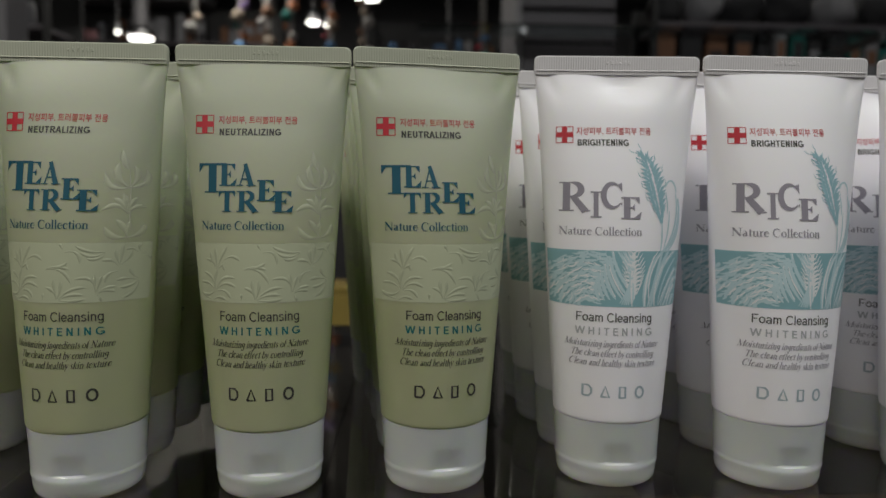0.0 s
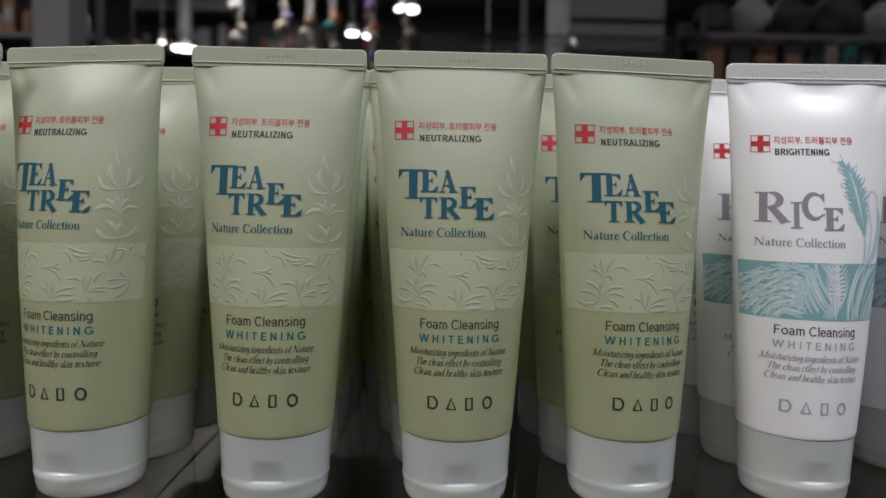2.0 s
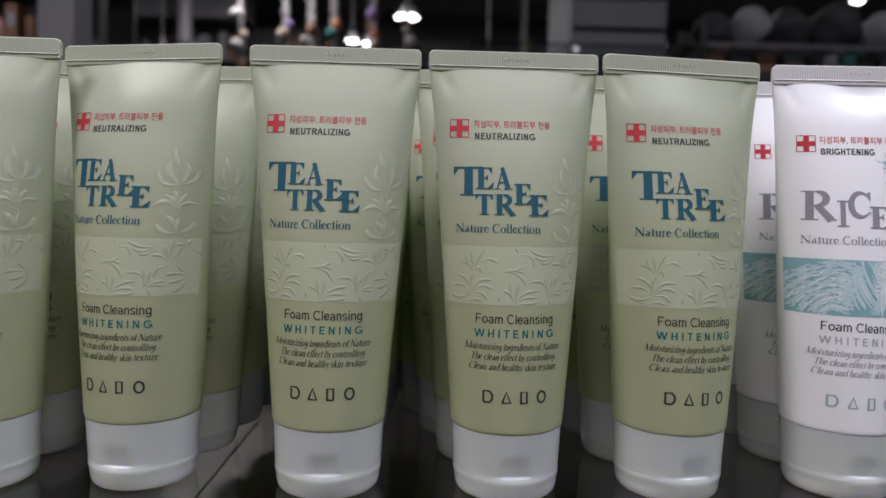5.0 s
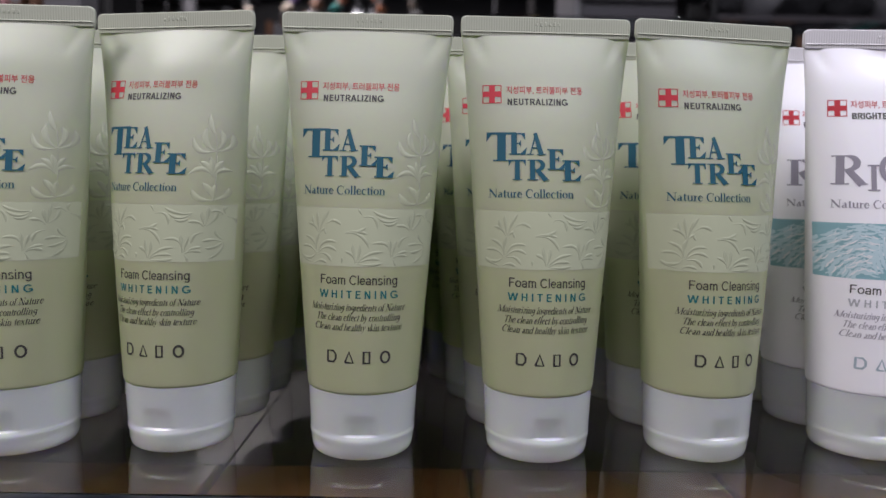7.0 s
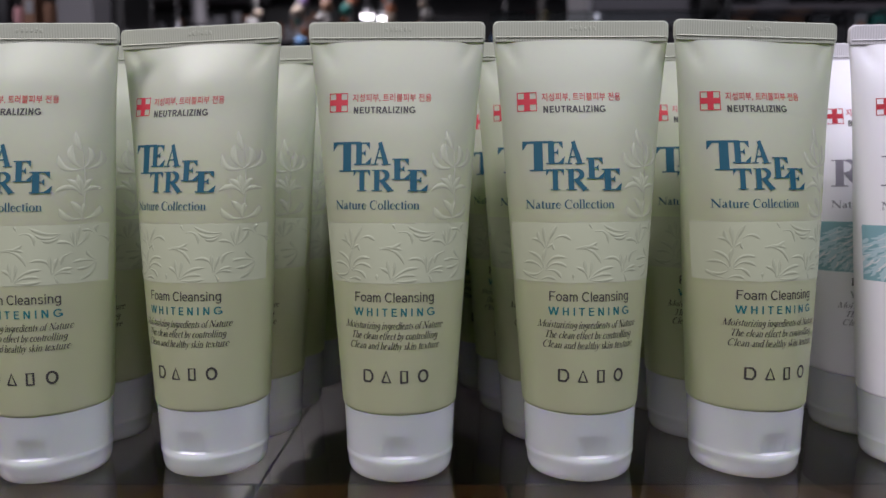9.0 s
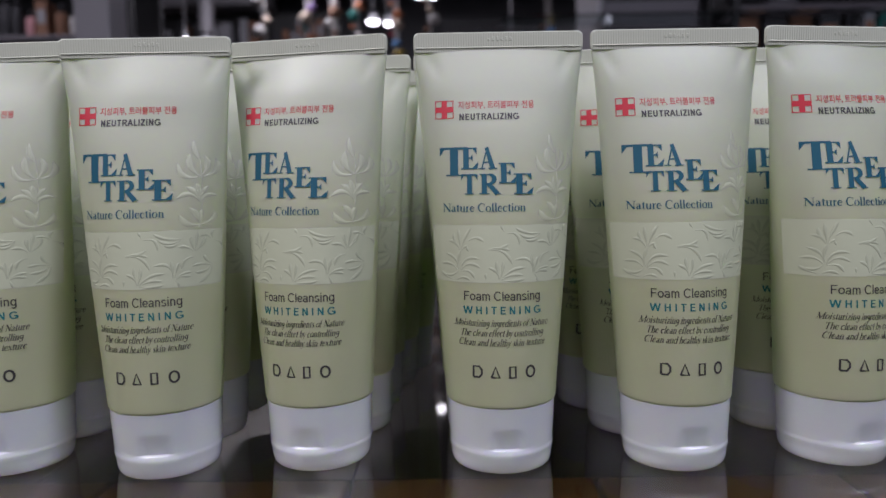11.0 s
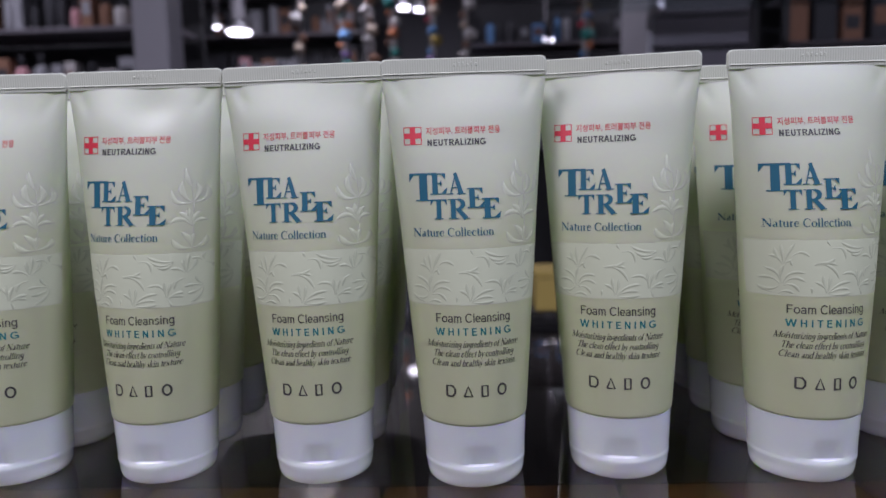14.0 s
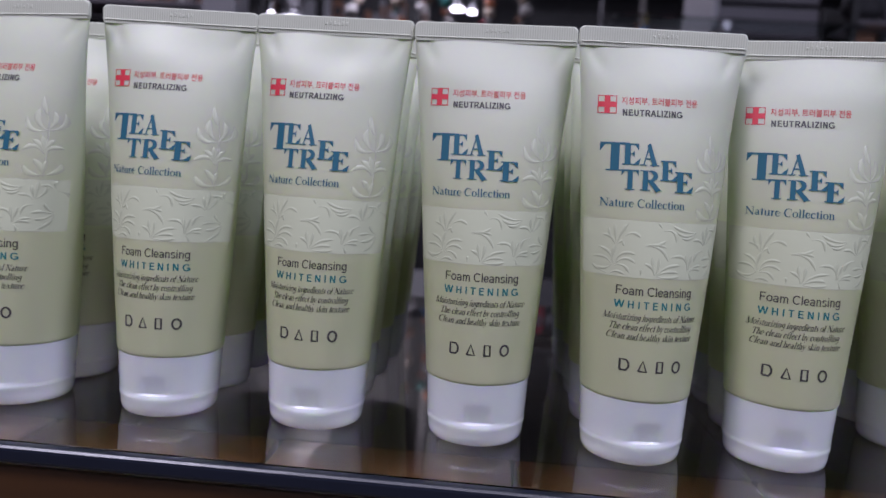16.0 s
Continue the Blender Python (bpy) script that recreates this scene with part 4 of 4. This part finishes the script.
unit = thing("drawer_unit", "mauve-grey laminate drawer unit with dark gaps", "cabinet")
part("carcass", box(0.395, 0.744, 2.625, 3.0, -0.95, 1.5, 0.004), DARK, unit)
part("side_panel", box(0.372, 0.394, 2.58, 3.0, -0.95, 1.5, 0.003), PILLAR, unit)
for i in range(21):
    part("drawer", box(0.399, 0.740, 2.60, 2.62, -0.93 + i * 0.115, -0.93 + i * 0.115 + 0.098, 0.004), DRAWER, unit)

tagged(part("bulkhead", box(-2.80, -1.50, 5.30, 5.60, 1.50, 1.797, 0.004), PILLAR, None), "pale grey ceiling bulkhead over the shelves", "structure", kind="structure")


def pendant(x, y, z, r, stem):
    p = thing("pendant_lamp", "bright round shop lamp on a pale stem", "lamp", "shop lamps")
    part("glow", mesh_of("glow", *lathe([(r * 0.9, 0.0), (r * 0.92, 0.008)])), LAMP, p, "bright round diffuser")
    part("shade", mesh_of("shade", *lathe([(r, 0.008), (r, 0.05), (r * 0.5, 0.09)])), METAL, p)
    part("stem", mesh_of("stem", *lathe([(stem, 0.088), (stem, 1.798 - z)])), PILLAR, p)
    p.location = (x, y, z)


pendant(-1.837, 5.0, 1.15, 0.085, 0.05)
pendant(-0.304, 5.0, 1.45, 0.085, 0.02)
pendant(-0.690, 5.1, 1.30, 0.045, 0.008)
pendant(-0.585, 5.1, 1.285, 0.03, 0.006)
pendant(-1.99, 5.0, 1.19, 0.018, 0.004)
pendant(-2.75, 4.6, 1.02, 0.05, 0.01)
pendant(2.252, 4.0, 1.34, 0.035, 0.01)
pendant(0.22, 4.4, 0.92, 0.05, 0.006)

CHARM = {k: material(k + "_plush", c, 0.8, vary=0.15, scale=20) for k, c in dict(
    beige=(0.36, 0.29, 0.23), purple=(0.24, 0.16, 0.38), teal=(0.02, 0.17, 0.15), orange=(0.46, 0.17, 0.08), blue=(0.12, 0.26, 0.50), white=(0.42, 0.40, 0.39),
    brown=(0.20, 0.10, 0.06), red=(0.45, 0.05, 0.08), yellow=(0.30, 0.22, 0.05), pink=(0.48, 0.25, 0.27), black=(0.03, 0.03, 0.035), grey=(0.25, 0.25, 0.27)).items()}


def lump(r, seed, squash=1.0):
    """A soft uneven ball."""
    bm = bmesh.new()
    bmesh.ops.create_icosphere(bm, subdivisions=3, radius=r)
    for v in bm.verts:
        n = noise.noise(v.co / r * 1.3 + Vector((seed * 3.7, seed, 0)))
        v.co *= 1 + 0.28 * n
        v.co.z *= squash
    for f in bm.faces:
        f.smooth = True
    return bm


def strand(x, y, z, colours, width):
    s = thing("charm_strand", "hanging strand of small plush charms on a pale ribbon", "charm strand", "charm strands")
    s.location = (x, y, z)
    part("ribbon", box(-width / 2, width / 2, -0.004, 0.004, -0.85, 1.797 - z, 0.001), CHARM["white"], s, "pale ribbon")
    for i, c in enumerate(colours + colours[::-1][:6]):
        r = 0.025 + 0.010 * math.sin(i * 2.1 + x * 9)
        ob = part("charm", lump(r, i + x * 5, 0.9), CHARM[c], s, c + " charm")
        ob.location = (0.024 * math.sin(i * 1.9 + x * 7), -0.03, -0.054 * i)


strand(-1.181, 4.0, 1.17, ["white", "grey", "beige", "white", "brown", "brown", "beige", "grey", "brown", "beige"], 0.030)
strand(-0.931, 4.0, 1.18, ["grey", "purple", "beige", "teal", "orange", "blue", "orange", "purple", "teal", "white"], 0.036)
strand(-0.791, 4.0, 1.15, ["white", "brown", "white", "brown", "beige", "white", "grey", "brown", "beige", "white"], 0.042)
strand(-0.666, 4.0, 1.13, ["orange", "teal", "orange", "white", "orange", "brown", "teal", "white", "orange", "blue"], 0.036)
strand(-0.447, 4.0, 1.19, ["purple", "orange", "orange", "beige", "red", "blue", "yellow", "blue", "purple", "orange"], 0.030)

strand(-0.262, 4.0, 1.16, ["brown", "beige", "white", "brown", "beige", "white", "brown", "white", "beige", "brown"], 0.024)
strand(0.392, 4.0, 0.98, ["blue", "red", "teal", "orange", "blue", "orange", "beige", "yellow", "orange", "red"], 0.030)


def rack(x0, x1, y0, y1, levels, seed, colours, group):
    """A dark open rack with boards and rows of product boxes."""
    dice = random.Random(seed)
    r = thing("product_rack", "dark open shop rack packed with small boxes", "rack")
    for x in (x0, x1):
        for y in (y0, y1):
            part("upright", box(x - 0.012, x + 0.012, y - 0.012, y + 0.012, -0.949, levels[-1] + 0.3, 0.002), DARK, r)
    part("back_panel", box(x0, x1, y1 + 0.013, y1 + 0.022, -0.949, levels[-1] + 0.3), DARK, r)
    for z in levels:
        part("board", box(x0 + 0.013, x1 - 0.013, y0 - 0.012, y1 - 0.013, z - 0.018, z, 0.002), DRAWER, r)
        x = x0 + 0.02
        while x < x1 - 0.1:
            w, h, d = dice.uniform(0.035, 0.085), dice.uniform(0.10, 0.20), dice.uniform(0.05, 0.09)
            c = dice.choice(colours)
            b = thing("product_box", c + " carton standing on a shop rack board", "box", group, at=(x + w / 2, y0 + d / 2 + dice.uniform(0, 0.02), z + 0.0005))
            if dice.random() < 0.45:
                tagged(b, c + " bottle with a dark cap on a shop rack board", "bottle")
                b.name = "product_bottle"
                r0 = min(w, d) / 2
                part("bottle_body", mesh_of("bottle_body", *lathe([(r0 * 0.9, 0), (r0, 0.004), (r0, h * 0.62), (r0 * 0.85, h * 0.70), (r0 * 0.36, h * 0.76)], 20), True), CHARM[c], b)
                part("bottle_cap", mesh_of("bottle_cap", *lathe([(r0 * 0.42, h * 0.761), (r0 * 0.42, h * 0.97), (r0 * 0.36, h)], 16), True), CHARM["black"], b, "dark cap")
                x += w + dice.uniform(0.004, 0.02)
                continue
            part("carton", box(-w / 2, w / 2, -d / 2, d / 2, 0, h, 0.002), CHARM[c], b)
            part("front_label", box(-w * 0.36, w * 0.36, -d / 2 - 0.0012, -d / 2 + 0.0002, h * 0.35, h * 0.75), CHARM[dice.choice(["grey", "grey", "brown", "black"])], b)
            x += w + dice.uniform(0.004, 0.03)
    return r


PALE = ["grey", "pink", "brown", "white", "black", "black", "brown", "grey"]
rack(-3.70, -1.50, 3.05, 3.35, [0.20, 0.50, 0.80, 1.10], 3, PALE, "boxes on the near rack")
rack(-2.90, -1.00, 5.30, 5.60, [0.60, 0.90, 1.20], 4, ["grey", "pink", "brown", "black", "black", "grey"], "boxes on the far rack")
rack(-0.25, 0.95, 4.30, 4.60, [0.30, 0.62, 0.90], 6, ["black", "black", "black", "grey", "red", "black", "blue", "black", "black"], "boxes on the middle rack")
side_rack = rack(0.95, 2.40, 2.80, 3.05, [0.10, 0.36, 0.60], 8, ["black", "grey", "black", "black", "brown", "black", "black", "teal"], "boxes on the side rack")

part("board", box(0.963, 2.387, 2.788, 3.037, 0.782, 0.800, 0.002), DRAWER, side_rack)

ledge = thing("glass_ledge", "long clear glass ledge with a pale edge", "shelf")
part("pane", box(0.02, 2.35, 2.40, 2.56, 0.680, 0.688, 0.001), CASE_GLASS, ledge)
part("bracket", box(0.365, 0.385, 2.40, 2.575, 0.655, 0.6795, 0.002), METAL, ledge)
part("bracket", box(1.60, 1.62, 2.40, 2.79, 0.655, 0.6795, 0.002), METAL, ledge)

for x, r, c in ((1.02, 0.075, "black"), (1.17, 0.085, "grey"), (1.33, 0.09, "black"), (1.52, 0.10, "black"), (1.72, 0.09, "grey"), (1.90, 0.08, "black")):
    ob = tagged(part("plush_bag", lump(r, x * 4, 0.9), CHARM[c], None), "dark soft bag lying on the side rack", "bag", "bags on the side rack")
    ob.location = (x, 2.90, 0.80 - min(v.co.z for v in ob.data.vertices))

# stock low behind the counter
low = thing("stock_bench", "low black bench with stock boxes", "bench")
part("top", box(-1.6, 1.0, 1.10, 1.60, -0.13, -0.10, 0.004), DARK, low)
for x in (-1.55, 0.95):
    for y in (1.15, 1.55):
        part("leg", box(x - 0.03, x + 0.03, y - 0.03, y + 0.03, -0.949, -0.131, 0.003), DARK, low)
for x, w, h, c in ((-0.13, 0.07, 0.055, "yellow"), (-0.33, 0.10, 0.14, "black"), (-0.05, 0.06, 0.16, "pink"), (0.12, 0.11, 0.12, "black"), (-0.60, 0.09, 0.13, "grey"), (-0.82, 0.08, 0.16, "brown"), (0.34, 0.09, 0.13, "grey"), (-1.05, 0.09, 0.12, "black")):
    b = thing("stock_box", c + " stock carton standing on the low black bench", "box", "stock boxes", at=(x, 1.2, -0.0995))
    part("carton", box(-w / 2, w / 2, -0.05, 0.05, 0, h, 0.003), CHARM[c], b)
    part("lid", box(-w / 2 - 0.001, w / 2 + 0.001, -0.051, 0.051, h + 0.0002, h + 0.012, 0.002), CHARM[c], b)
